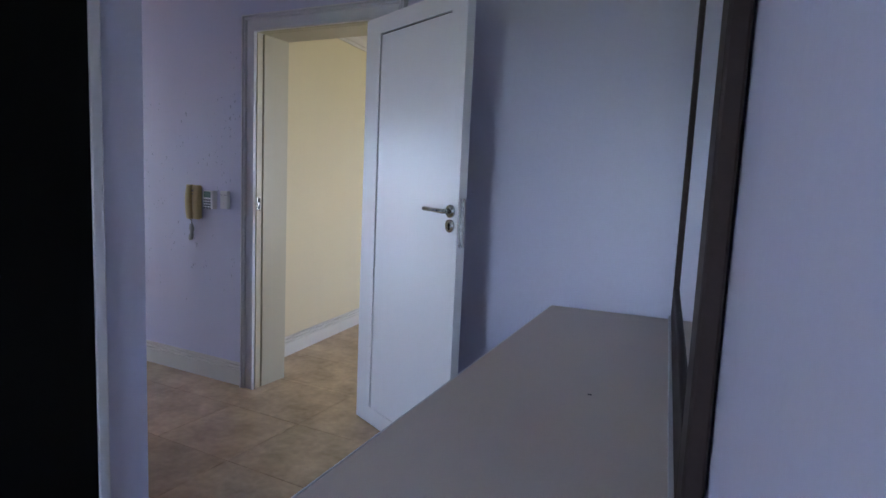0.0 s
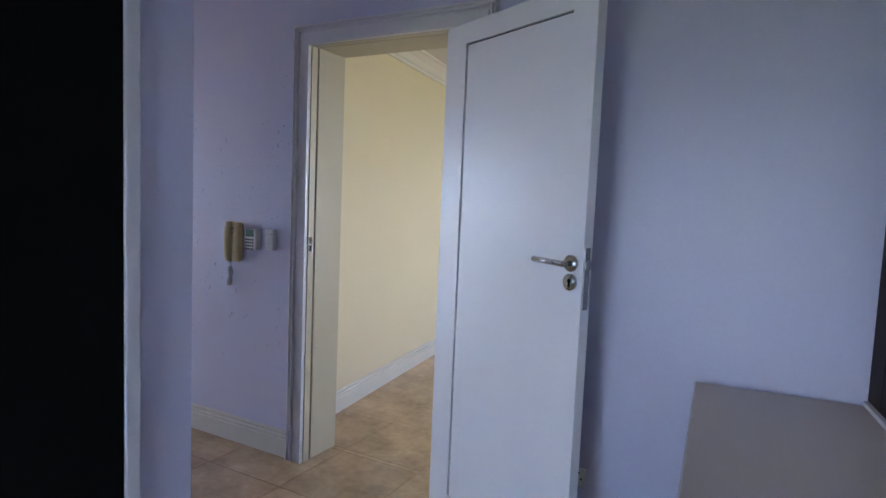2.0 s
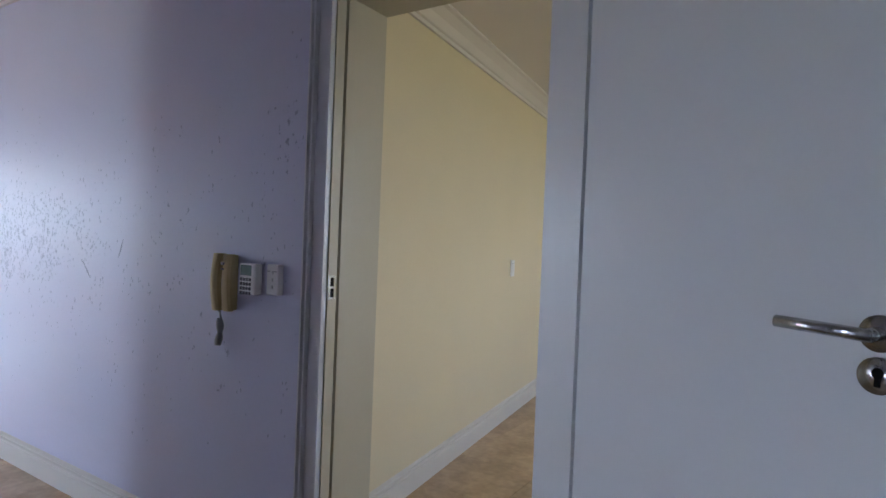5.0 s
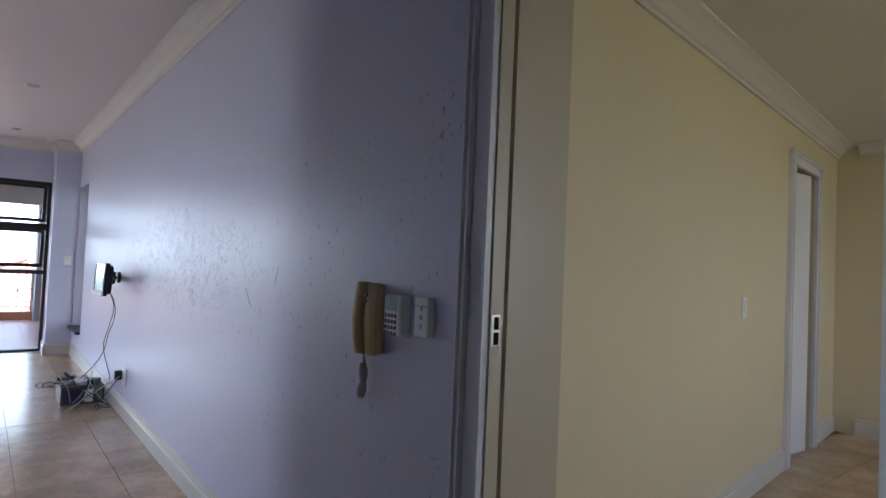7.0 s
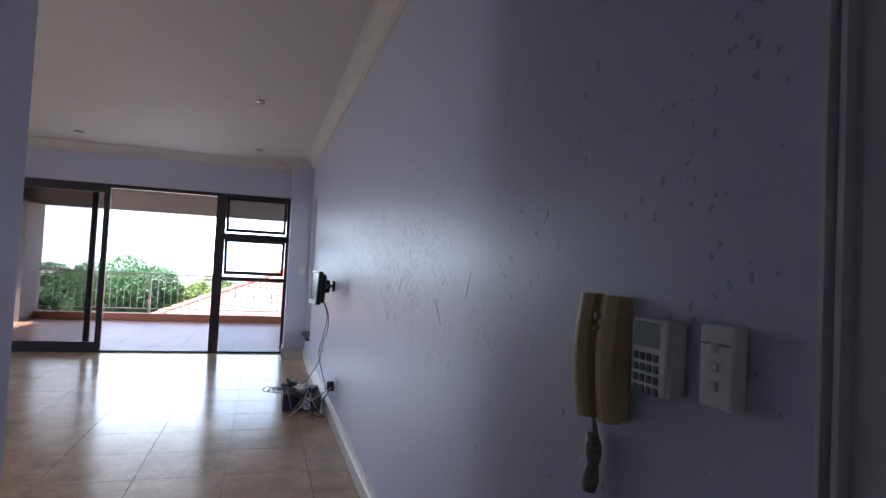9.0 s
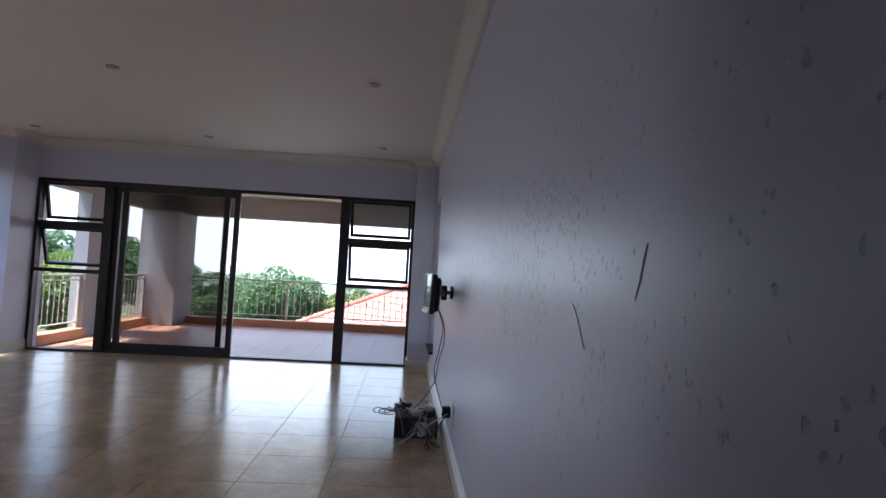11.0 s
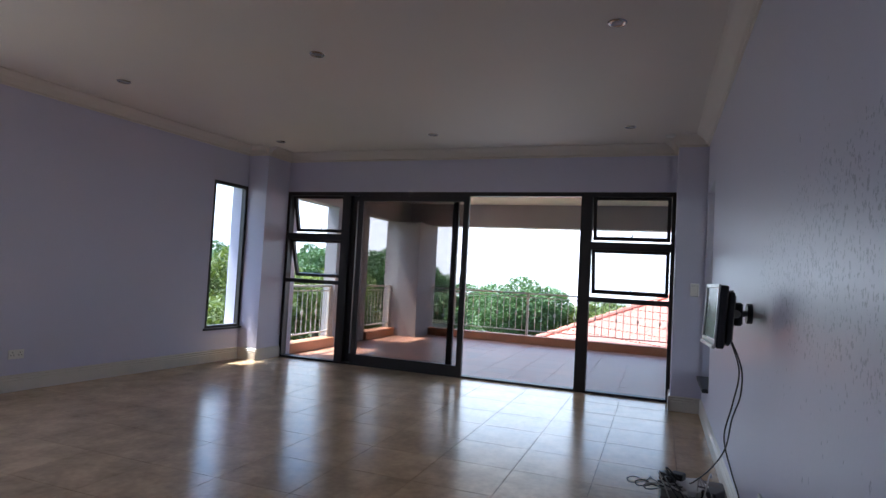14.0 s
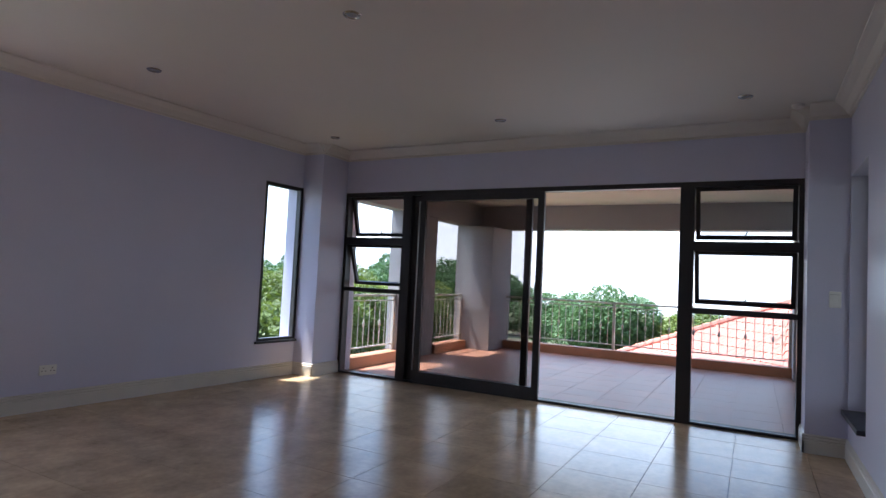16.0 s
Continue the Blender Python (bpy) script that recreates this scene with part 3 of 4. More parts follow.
boxes("side_panel", [((-0.49, -0.06, 0), (-0.01, -0.035, 0.724))], WHITEBOARD, counter)
boxes("side_panel", [((-0.49, -1.945, 0), (-0.01, -1.92, 0.724))], WHITEBOARD, counter)
boxes("back_panel", [((-0.03, -1.919, 0.02), (-0.01, -0.061, 0.724))], WHITEBOARD, counter)
for k in range(4):
    y0 = -0.063 - k * 0.464
    bm = bmesh.new()
    add_box(bm, (-0.475, y0 - 0.458, 0.53), (-0.455, y0, 0.710), 0.002)
    drawer = part("drawer_front", bm, PLASTIC_GREY, counter)
    bm = bmesh.new()
    add_tube(bm, (-0.505, y0 - 0.36, 0.63), (-0.505, y0 - 0.17, 0.63), 0.006)
    add_tube(bm, (-0.505, y0 - 0.34, 0.63), (-0.475, y0 - 0.34, 0.63), 0.005)
    add_tube(bm, (-0.505, y0 - 0.19, 0.63), (-0.475, y0 - 0.19, 0.63), 0.005)
    part("handle", bm, CHROME, drawer, smooth=True)
boxes("upstand", [((-0.040, -1.95, 0.7585), (-0.003, -0.002, 0.772))], WHITEBOARD, counter)
counter.matrix_world = NOOK

mirror = thing("wall_mirror", "large mirror in a dark wooden frame above the counter", "mirror")
MY0, MY1, MZ0, MZ1, MW = -1.68, -0.008, 0.775, 2.25, 0.13
for lo, hi in (((-0.032, MY0, MZ0), (-0.004, MY0 + MW, MZ1)), ((-0.032, MY1 - MW, MZ0), (-0.004, MY1, MZ1)), ((-0.032, MY0 + MW, MZ0), (-0.004, MY1 - MW, MZ0 + MW)), ((-0.032, MY0 + MW, MZ1 - MW), (-0.004, MY1 - MW, MZ1))):
    bm = bmesh.new()
    add_box(bm, lo, hi, 0.005)
    part("frame_rail", bm, MIRROR_FRAME, mirror)
boxes("mirror_glass", [((-0.022, MY0 + MW - 0.005, MZ0 + MW - 0.005), (-0.016, MY1 - MW + 0.005, MZ1 - MW + 0.005))], MIRROR, mirror)
mirror.matrix_world = NOOK

# Flat black sheet paints the darkness of an unlit opening.
bm = bmesh.new()
add_box(bm, (BX1 + 0.001, -2.35, 0.01), (BX1 + 0.012, -1.409, 2.4), 0.002)
wardrobe = tagged(part("dark_opening_panel", bm, BLACK, None), "flat black panel standing for the unlit opening in the wall", "wardrobe")
bm = bmesh.new()
add_box(bm, (BX1 + 0.001, -1.408, 0), (BX1 + 0.016, -1.372, 2.45), 0.004)
setting(part("trim_wardrobe", bm, TRIM, None), "white painted trim beside the unlit opening", "trim")

# ---- glazed doors to the balcony ----
MF = 0.05


def bars(name, items, parent, label=""):
    bm = bmesh.new()
    for lo, hi in items:
        add_box(bm, lo, hi)
    return part(name, bm, FRAME, parent, label)


glazing = setting(new("window_1"), "wide dark bronze aluminium glazed doors, one leaf slid open", "glazed door")
X0, X1 = WX - 0.10, WX - 0.005
bars("outer_frame", [((X0, G_L, G_T - 0.045), (X1, G_R, G_T)), ((X0, G_L, 0), (X1, G_L + 0.045, G_T - 0.045)), ((X0, G_R - 0.045, 0), (X1, G_R, G_T - 0.045)), ((X0, G_L + 0.045, 0), (X1, G_R - 0.045, 0.022))], glazing)
bars("mullion", [((X0, -4.04, 0.022), (X1, -3.93, G_T - 0.045))], glazing)
bars("mullion", [((X0, -1.185, 0.022), (X1, -1.07, G_T - 0.045))], glazing)


def sash(y0, y1, z0, z1, swing):
    """A top-hung sash swung outward at its foot."""
    ob = bars("sash", [((-0.04, y0, z0 - z1), (0, y0 + 0.035, 0)), ((-0.04, y1 - 0.035, z0 - z1), (0, y1, 0)), ((-0.04, y0 + 0.035, z0 - z1), (0, y1 - 0.035, z0 - z1 + 0.035)), ((-0.04, y0 + 0.035, -0.03), (0, y1 - 0.035, 0))], glazing)
    boxes("pane", [((-0.023, y0 + 0.03, z0 - z1 + 0.03), (-0.018, y1 - 0.03, -0.025))], GLASS, ob).visible_shadow = False
    bm = bmesh.new()
    ym = (y0 + y1) / 2
    add_tube(bm, (0.0, ym, z0 - z1 + 0.03), (0.045, ym + 0.02, z0 - z1 + 0.075), 0.006, 8)
    add_box(bm, (0.0, ym - 0.02, z0 - z1 + 0.008), (0.012, ym + 0.02, z0 - z1 + 0.03))
    part("stay_handle", bm, PLASTIC_BLACK, ob)
    ob.matrix_local = pose(WX - 0.055, 0, z1, 0, swing, 0)
    return ob


for y0, y1 in ((G_L + 0.045, -4.04), (-1.07, G_R - 0.045)):
    bars("transom", [((X0, y0, 1.477), (X1, y1, 1.558))], glazing)
    bars("transom", [((X0, y0, 0.938), (X1, y1, 0.985))], glazing)
    sash(y0 + 0.004, y1 - 0.004, 1.57, G_T - 0.047, 15)
    sash(y0 + 0.004, y1 - 0.004, 0.995, 1.476, 18)
    boxes("pane", [((WX - 0.06, y0, 0.022), (WX - 0.055, y1, 0.938))], GLASS, glazing).visible_shadow = False


def slider(name, y0, y1, xa, xb, label):
    ob = bars(name, [((xa, y0, 0.022), (xb, y0 + 0.065, G_T - 0.045)), ((xa, y1 - 0.065, 0.022), (xb, y1, G_T - 0.045)), ((xa, y0 + 0.065, 0.022), (xb, y1 - 0.065, 0.125)), ((xa, y0 + 0.065, G_T - 0.11), (xb, y1 - 0.065, G_T - 0.045))], glazing, label)
    xm = (xa + xb) / 2
    boxes("pane", [((xm - 0.003, y0 + 0.06, 0.12), (xm + 0.003, y1 - 0.06, G_T - 0.105))], TINTED, ob).visible_shadow = False
    return ob


slider("fixed_leaf", -3.93, -2.56, WX - 0.095, WX - 0.055, "fixed glazed leaf")
sl = slider("sliding_leaf", -3.82, -2.42, WX - 0.048, WX - 0.008, "sliding glazed leaf slid open")
bars("pull_handle", [((WX - 0.008, -2.485, 0.98), (WX + 0.012, -2.46, 1.14))], sl)

# ---- lounge side windows ----
win2 = setting(new("window_2"), "tall narrow window in a dark frame with a dark sill", "window")
bars("window_frame", [((LW_L, -0.055, LW_B), (LW_L + 0.05, 0.004, LW_T)), ((LW_R - 0.028, -0.055, LW_B), (LW_R, 0.004, LW_T)), ((LW_L + 0.05, -0.055, LW_B), (LW_R - 0.028, 0.004, LW_B + 0.03)), ((LW_L + 0.05, -0.055, LW_T - 0.035), (LW_R - 0.028, 0.004, LW_T))], win2)
boxes("pane", [((LW_L + 0.045, -0.03, LW_B + 0.025), (LW_R - 0.025, -0.025, LW_T - 0.03))], GLASS, win2).visible_shadow = False
boxes("window_sill", [((LW_L - 0.0, 0.005, LW_B - 0.022), (LW_R + 0.03, 0.035, LW_B + 0.003))], STONE, win2, "dark stone sill", 0.003)
win2.matrix_world = LW
win3 = setting(new("window_3"), "tall window in a dark frame with a black stone sill", "window")
bars("window_frame", [((SW_L, 0.13, SW_B), (SW_L + 0.045, 0.19, SW_T)), ((SW_R - 0.045, 0.02, SW_B), (SW_R, 0.19, SW_T)), ((SW_L + 0.045, 0.13, SW_B), (SW_R - 0.045, 0.19, SW_B + 0.045)), ((SW_L + 0.045, 0.13, SW_T - 0.045), (SW_R - 0.045, 0.19, SW_T))], win3)
boxes("pane", [((SW_L + 0.04, 0.157, SW_B + 0.04), (SW_R - 0.04, 0.162, SW_T - 0.04))], GLASS, win3).visible_shadow = False
boxes("window_sill", [((SW_L + 0.002, -0.045, SW_B - 0.028), (SW_R, 0.129, SW_B + 0.003))], STONE, win3, "black stone sill", 0.003)

# ---- ceiling fittings ----


def downlight(x, y):
    ob = thing("downlight", "unlit recessed downlight with a steel ring in the ceiling", "ceiling light", "ceiling downlights")
    bm = bmesh.new()
    n = 28
    prof = [(0.030, -0.001), (0.034, -0.007), (0.046, -0.008), (0.052, -0.001)]
    rings = [[bm.verts.new((r * math.cos(2 * math.pi * a / n), r * math.sin(2 * math.pi * a / n), z)) for a in range(n)] for r, z in prof]
    for r0, r1 in zip(rings, rings[1:]):
        for a in range(n):
            bm.faces.new((r0[a], r0[(a + 1) % n], r1[(a + 1) % n], r1[a]))
    part("ring", bm, CHROME, ob, smooth=True)
    bm = bmesh.new()
    add_tube(bm, (0, 0, -0.0005), (0, 0, -0.004), 0.031, 20)
    part("lamp", bm, PLASTIC_GREY, ob)
    ob.matrix_world = pose(x, y, H)
    return ob


for x, y in ((-7.06, -0.655), (-7.10, -2.57), (-7.27, -4.49), (-9.27, -0.683), (-9.29, -2.60), (-9.36, -4.495)):
    downlight(x, y)
bm = bmesh.new()
add_tube(bm, (0, 0, 0), (0, 0, -0.022), 0.045, 24, 0.038)
sensor = tagged(part("smoke_detector", bm, PLASTIC_WHITE, None, smooth=False), "small white round detector on the ceiling", "detector")
sensor.matrix_world = pose(-9.6, -0.34, H)

# ---- monitor on its wall bracket ----
monitor = thing("wall_monitor", "small flat monitor with silver bezel on a wall bracket", "monitor")
bm = bmesh.new()
add_box(bm, (-0.14, -0.020, -0.125), (0.14, 0.012, 0.125), 0.008)
part("case", bm, PLASTIC_BLACK, monitor)
bm = bmesh.new()
add_box(bm, (-0.125, 0.010, -0.112), (0.125, 0.046, 0.108), 0.024)
part("rear_housing", bm, PLASTIC_BLACK, monitor)
SILVER = surface("silver_plastic", (0.55, 0.55, 0.57), 0.3, vary=0.03)
boxes("bezel", [((-0.14, -0.026, 0.112), (0.14, -0.0195, 0.125)), ((-0.14, -0.026, -0.125), (0.14, -0.0195, -0.092)), ((-0.14, -0.026, -0.092), (-0.128, -0.0195, 0.112)), ((0.128, -0.026, -0.092), (0.14, -0.0195, 0.112))], SILVER, monitor, "silver bezel", 0.002)
boxes("chin", [((-0.138, -0.034, -0.128), (0.138, -0.020, -0.112))], SILVER, monitor, "silver lower lip", 0.004)
boxes("edge_strip", [((-0.1415, -0.0265, -0.11), (-0.1385, -0.016, 0.124)), ((-0.14, -0.0265, 0.1235), (0.14, -0.016, 0.1265))], SILVER, monitor)
boxes("screen", [((-0.128, -0.0215, -0.092), (0.128, -0.0195, 0.112))], SCREEN, monitor)
MON = pose(-6.515, -0.165, 1.03, -3, 0, 5)
monitor.matrix_world = MON
bracket = thing("wall_bracket", "black swivel wall bracket behind the monitor", "bracket")
bm = bmesh.new()
add_tube(bm, (-6.79, 0, 1.035), (-6.79, -0.022, 1.035), 0.045, 20)
part("wall_plate", bm, PLASTIC_BLACK, bracket)
bm = bmesh.new()
add_tube(bm, (-6.79, -0.022, 1.035), (-6.66, -0.075, 1.035), 0.014, 12)
add_tube(bm, (-6.67, -0.070, 1.035), (-6.545, -0.118, 1.035), 0.018, 14)
part("arm", bm, PLASTIC_BLACK, bracket)
bm = bmesh.new()
add_tube(bm, (-6.665, -0.072, 0.993), (-6.665, -0.072, 1.077), 0.021, 16)
add_tube(bm, (-6.665, -0.072, 1.077), (-6.665, -0.072, 1.085), 0.021, 16, 0.013)
add_tube(bm, (-6.665, -0.072, 0.993), (-6.665, -0.072, 0.985), 0.021, 16, 0.013)
part("swivel_joint", bm, PLASTIC_BLACK, bracket)

# ---- router boxes and cables on the floor ----
CARD = surface("printed_cardboard", (0.20, 0.15, 0.11), 0.7, vary=0.15, size=9)
NAVY = surface("navy_plastic", (0.03, 0.03, 0.09), 0.4, vary=0.1)
dvr = thing("recorder_box", "dark video recorder box standing on the floor", "electronics")
bm = bmesh.new()
add_box(bm, (-7.22, -0.355, 0.004), (-6.86, -0.05, 0.145), 0.004)
part("case", bm, surface("worn_dark_metal", (0.085, 0.062, 0.05), 0.5, vary=0.3, size=10), dvr)
boxes("front_panel", [((-6.8595, -0.34, 0.02), (-6.856, -0.22, 0.125))], NAVY, dvr)
boxes("label_panel", [((-6.8595, -0.19, 0.02), (-6.856, -0.13, 0.12))], PLASTIC_WHITE, dvr)
boxes("front_panel", [((-6.8595, -0.115, 0.03), (-6.856, -0.065, 0.14))], CARD, dvr)
for name, lo, hi, mt, lab, rz in (
        ("network_router", (-0.10, -0.07, 0), (0.10, 0.07, 0.030), PLASTIC_WHITE, "white router lying on the recorder box", 20),
        ("power_adapter", (-0.05, -0.035, 0), (0.05, 0.035, 0.045), PLASTIC_BLACK, "black power adapter lying on the recorder box", -30)):
    bm = bmesh.new()
    add_box(bm, lo, hi, 0.006)
    ob = tagged(part(name, bm, mt, None), lab, "electronics")
    ob.matrix_world = pose(-7.02 if name == "network_router" else -6.93, -0.20 if name == "network_router" else -0.12, 0.146, 0, 0, rz)
for k, (lo, hi) in enumerate((((-0.06, -0.03, 0), (0.06, 0.03, 0.04)), ((-0.03, -0.03, 0), (0.03, 0.03, 0.06)))):
    bm = bmesh.new()
    add_box(bm, lo, hi, 0.005)
    ob = tagged(part("power_adapter", bm, PLASTIC_BLACK, None), "black power adapter among the cables", "electronics")
    ob.matrix_world = pose(-7.1 + 0.03 * k, -0.30 + 0.03 * k, 0.146, 0, 0, 40 - 60 * k)


def cable(pts, r, material, label):
    bm = bmesh.new()
    sweep(bm, pts, r)
    return tagged(part("cable", bm, material, None, smooth=True), label, "cable", "cables by the monitor")


WIRE_W = surface("white_cable", (0.50, 0.48, 0.44), 0.5)
cable([(-6.50, -0.112, 0.935), (-6.50, -0.081, 0.861), (-6.52, -0.064, 0.789), (-6.58, -0.063, 0.691), (-6.64, -0.083, 0.590), (-6.74, -0.095, 0.438), (-6.85, -0.141, 0.311), (-6.95, -0.202, 0.211), (-6.98, -0.22, 0.19)], 0.0032, PLASTIC_BLACK, "black cable hanging from the monitor to the recorder box")
cable([(-6.49, -0.115, 0.935), (-6.50, -0.078, 0.809), (-6.58, -0.090, 0.661), (-6.66, -0.109, 0.505), (-6.74, -0.070, 0.350), (-6.80, -0.030, 0.228), (-6.78, -0.035, 0.195)], 0.0032, PLASTIC_BLACK, "black cable hanging from the monitor along the wall")
bm = bmesh.new()
add_box(bm, (-6.43, -0.062, 0.265), (-6.39, -0.011, 0.335), 0.006)
tagged(part("plug", bm, PLASTIC_BLACK, None), "black plug in the wall socket", "plug")
rng = random.Random(5)
for k in range(8):
    y0, y1 = rng.uniform(-0.36, -0.08), rng.uniform(-0.4, -0.03)
    xa, xb = rng.uniform(-7.15, -6.9), rng.uniform(-6.88, -6.6)
    up = 0.155 + rng.uniform(0, 0.05)
    far = (-6.36, -0.03, 0.30) if k % 3 == 0 else (xb - 0.15, y1 - 0.05, 0.006)
    pts = [(xa, y0, up), ((xa + xb) / 2 - 0.05, y0 + rng.uniform(-0.06, 0.06), up + rng.uniform(0.01, 0.06)), (xb + 0.02, (y0 + y1) / 2, 0.13 + rng.uniform(-0.03, 0.03)), (xb + rng.uniform(0, 0.05), y1, 0.03), (xb - 0.05, y1 - 0.02, 0.006), far]
    cable(pts, 0.0036, WIRE_W if k % 2 else PLASTIC_BLACK, "white cable tangled over the boxes" if k % 2 else "black cable tangled over the boxes")
for k in range(3):
    c = (-7.0 + 0.03 * k, -0.42 + 0.04 * k)
    pts = [(c[0] + 0.1, c[1] + 0.12, 0.17)] + [(c[0] + 0.05 * math.cos(a), c[1] - 0.03 + 0.06 * math.sin(a), 0.16 + 0.03 * math.sin(a * 1.3)) for a in (1, 2, 3, 4, 5, 6, 7)] + [(c[0], c[1] + 0.15, 0.172)]
    cable(pts, 0.0036, WIRE_W if k != 1 else PLASTIC_BLACK, "loop of cable over the edge of the box")

# ---- long scratches in the plaster of the lounge wall ----
GOUGE = surface("bare_scratched_plaster", (0.30, 0.31, 0.41), 0.8, vary=0.2, size=40, bump=0.3)
for line in (((-3.544, 1.210), (-3.556, 1.185), (-3.566, 1.156), (-3.582, 1.127)), ((-3.900, 1.106), (-3.868, 1.082), (-3.838, 1.050), (-3.815, 1.025))):
    bm = bmesh.new()
    ring = []
    for k, (x, z) in enumerate(line):
        w = (0.0012, 0.0035, 0.0048, 0.0018)[k]
        ring.append([bm.verts.new(p) for p in ((x - w, -0.0004, z), (x, -0.0014, z + w * 0.3), (x + w, -0.0004, z))])
    for a, b in zip(ring, ring[1:]):
        bm.faces.new((a[0], a[1], b[1], b[0]))
        bm.faces.new((a[1], a[2], b[2], b[1]))
    part("scratch", bm, GOUGE, wall_north, "long dark scratch in the wall paint")

# ---- balcony ----
BF = -0.025
BXE, BYS, BYN = -14.45, -5.15, 0.35
setting(boxes("balcony_slab", [((BXE, BYS, -0.35), (WX - 0.25, BYN, BF - 0.006))], TERRA_GROUT), "terracotta tiled balcony floor", "floor")
setting(boxes("balcony_ceiling", [((BXE, BYS, 2.46), (WX - 0.25, BYN, 2.6))], CEILING), "white balcony ceiling", "ceiling")
setting(boxes("balcony_beam", [((BXE, BYS, 2.055), (-14.15, BYN, 2.46))], PLASTER), "grey plastered beam over the balcony", "beam")
setting(boxes("balcony_beam", [((-14.15, BYS, 2.06), (WX - 0.25, -4.93, 2.46))], PLASTER), "grey plastered beam over the balcony side", "beam")
setting(boxes("balcony_column", [((BXE + 0.002, BYS + 0.002, BF), (-13.58, -4.48, 2.054))], PLASTER), "square grey plastered column at the balcony corner", "column")
setting(boxes("balcony_column", [((BXE + 0.002, -0.12, BF), (-13.9, BYN - 0.002, 2.054))], PLASTER), "grey plastered column at the balcony corner", "column")
setting(boxes("balcony_pier", [((-12.5, BYS + 0.003, BF), (-11.5, -4.95, 2.059))], PLASTER), "grey plastered pier beside the balcony", "pier")
setting(boxes("balcony_wall", [((-13.9, 0.05, BF), (WX - 0.25, BYN - 0.003, 2.459))], PLASTER), "grey plastered side wall of the balcony", "wall")
setting(boxes("kerb", [((BXE + 0.05, -4.57, BF), (-14.2, -0.12, 0.115))], TERRA_PAINT, bevel=0.006), "low terracotta painted kerb under the railing", "kerb")
setting(boxes("kerb", [((-13.58, BYS + 0.05, BF), (-12.5, -4.9, 0.115))], TERRA_PAINT, bevel=0.006), "low terracotta painted kerb under the railing", "kerb")
setting(boxes("kerb", [((-11.5, BYS + 0.05, BF), (WX - 0.25, -4.9, 0.115))], TERRA_PAINT, bevel=0.006), "low terracotta painted kerb under the railing", "kerb")


def baluster_mesh(knot):
    bm = bmesh.new()
    add_tube(bm, (0, 0, 0.20), (0, 0, 0.81), 0.006, 6)
    if knot:
        for z, r in ((0.50, 0.020),):
            vs = bmesh.ops.create_uvsphere(bm, u_segments=8, v_segments=6, radius=r)["verts"]
            for v in vs:
                v.co = Vector((v.co.x, v.co.y, v.co.z * 2.2 + z))
        add_tube(bm, (0, 0, 0.36), (0, 0, 0.385), 0.011, 8)
        add_tube(bm, (0, 0, 0.62), (0, 0, 0.645), 0.011, 8)
    return finish("baluster", bm, RAIL)


PLAIN_BAL, KNOT_BAL = baluster_mesh(False), baluster_mesh(True)


def railing(a, b, posts):
    """A steel railing from a to b on the kerb."""
    a, b = Vector((*a, 0)), Vector((*b, 0))
    d = b - a
    L = d.length
    ob = thing("balcony_railing", "cream painted steel balcony railing with ornamental balusters", "railing", "balcony railings")
    for name, z0, z1, w in (("top_rail", 0.855, 0.885, 0.022), ("rail", 0.795, 0.810, 0.012), ("bottom_rail", 0.195, 0.212, 0.012)):
        bm = bmesh.new()
        add_box(bm, (0, -w, z0), (L, w, z1), 0.003)
        part(name, bm, RAIL, ob)
    for u in posts:
        bm = bmesh.new()
        add_box(bm, (u - 0.02, -0.02, 0.112), (u + 0.02, 0.02, 0.855), 0.003)
        part("post", bm, RAIL, ob)
    n = int(L / 0.115)
    for k in range(1, n):
        u = L * k / n
        if min(abs(u - p) for p in posts) < 0.04:
            continue
        o = new("baluster", KNOT_BAL if k % 3 == 0 else PLAIN_BAL)
        o.parent = ob
        o.location = (u, 0, 0)
    ob.matrix_world = Matrix.Translation(a) @ pose(0, 0, 0, 0, 0, math.degrees(math.atan2(d.y, d.x)))
    return ob


railing((-14.30, -4.57), (-14.30, -0.12), (0.02, 1.97, 4.43))
railing((-13.58, -5.02), (-12.5, -5.02), (0.03, 1.05))
railing((-11.5, -5.02), (-10.3, -5.02), (0.03, 1.17))

# ---- outside ----
setting(boxes("ground", [((-2500, -2500, -3.6), (1200, 2500, -3.2))], SOIL), "green scrub ground falling away below the house", "ground")
setting(boxes("house_base", [((-14.4, -5.1, -3.2), (-10.3, 0.3, -0.36))], PLASTER), "grey plastered wall below the balcony", "wall")
setting(boxes("roof_slab", [((-10.4, -5.9, H + 0.16), (2.4, 5.2, H + 0.3))], PLASTER), "plain roof slab", "roof")

m, tree, bsdf = shader("bright_haze")
tree.nodes.remove(bsdf)
em = node(tree, "ShaderNodeEmission", Strength=0.85)
em.inputs["Color"].default_value = (0.86, 0.93, 1.0, 1)
tree.links.new(em.outputs[0], tree.nodes["Material Output"].inputs["Surface"])
bm = bmesh.new()
n = 64
lo = [bm.verts.new((110 * math.cos(2 * math.pi * a / n), 110 * math.sin(2 * math.pi * a / n), -3.3)) for a in range(n)]
hi = [bm.verts.new((v.co.x, v.co.y, 26)) for v in lo]
for a in range(n):
    bm.faces.new((lo[a], lo[(a + 1) % n], hi[(a + 1) % n], hi[a]))
setting(part("backdrop", bm, m, None), "bright white haze over the horizon", "sky")

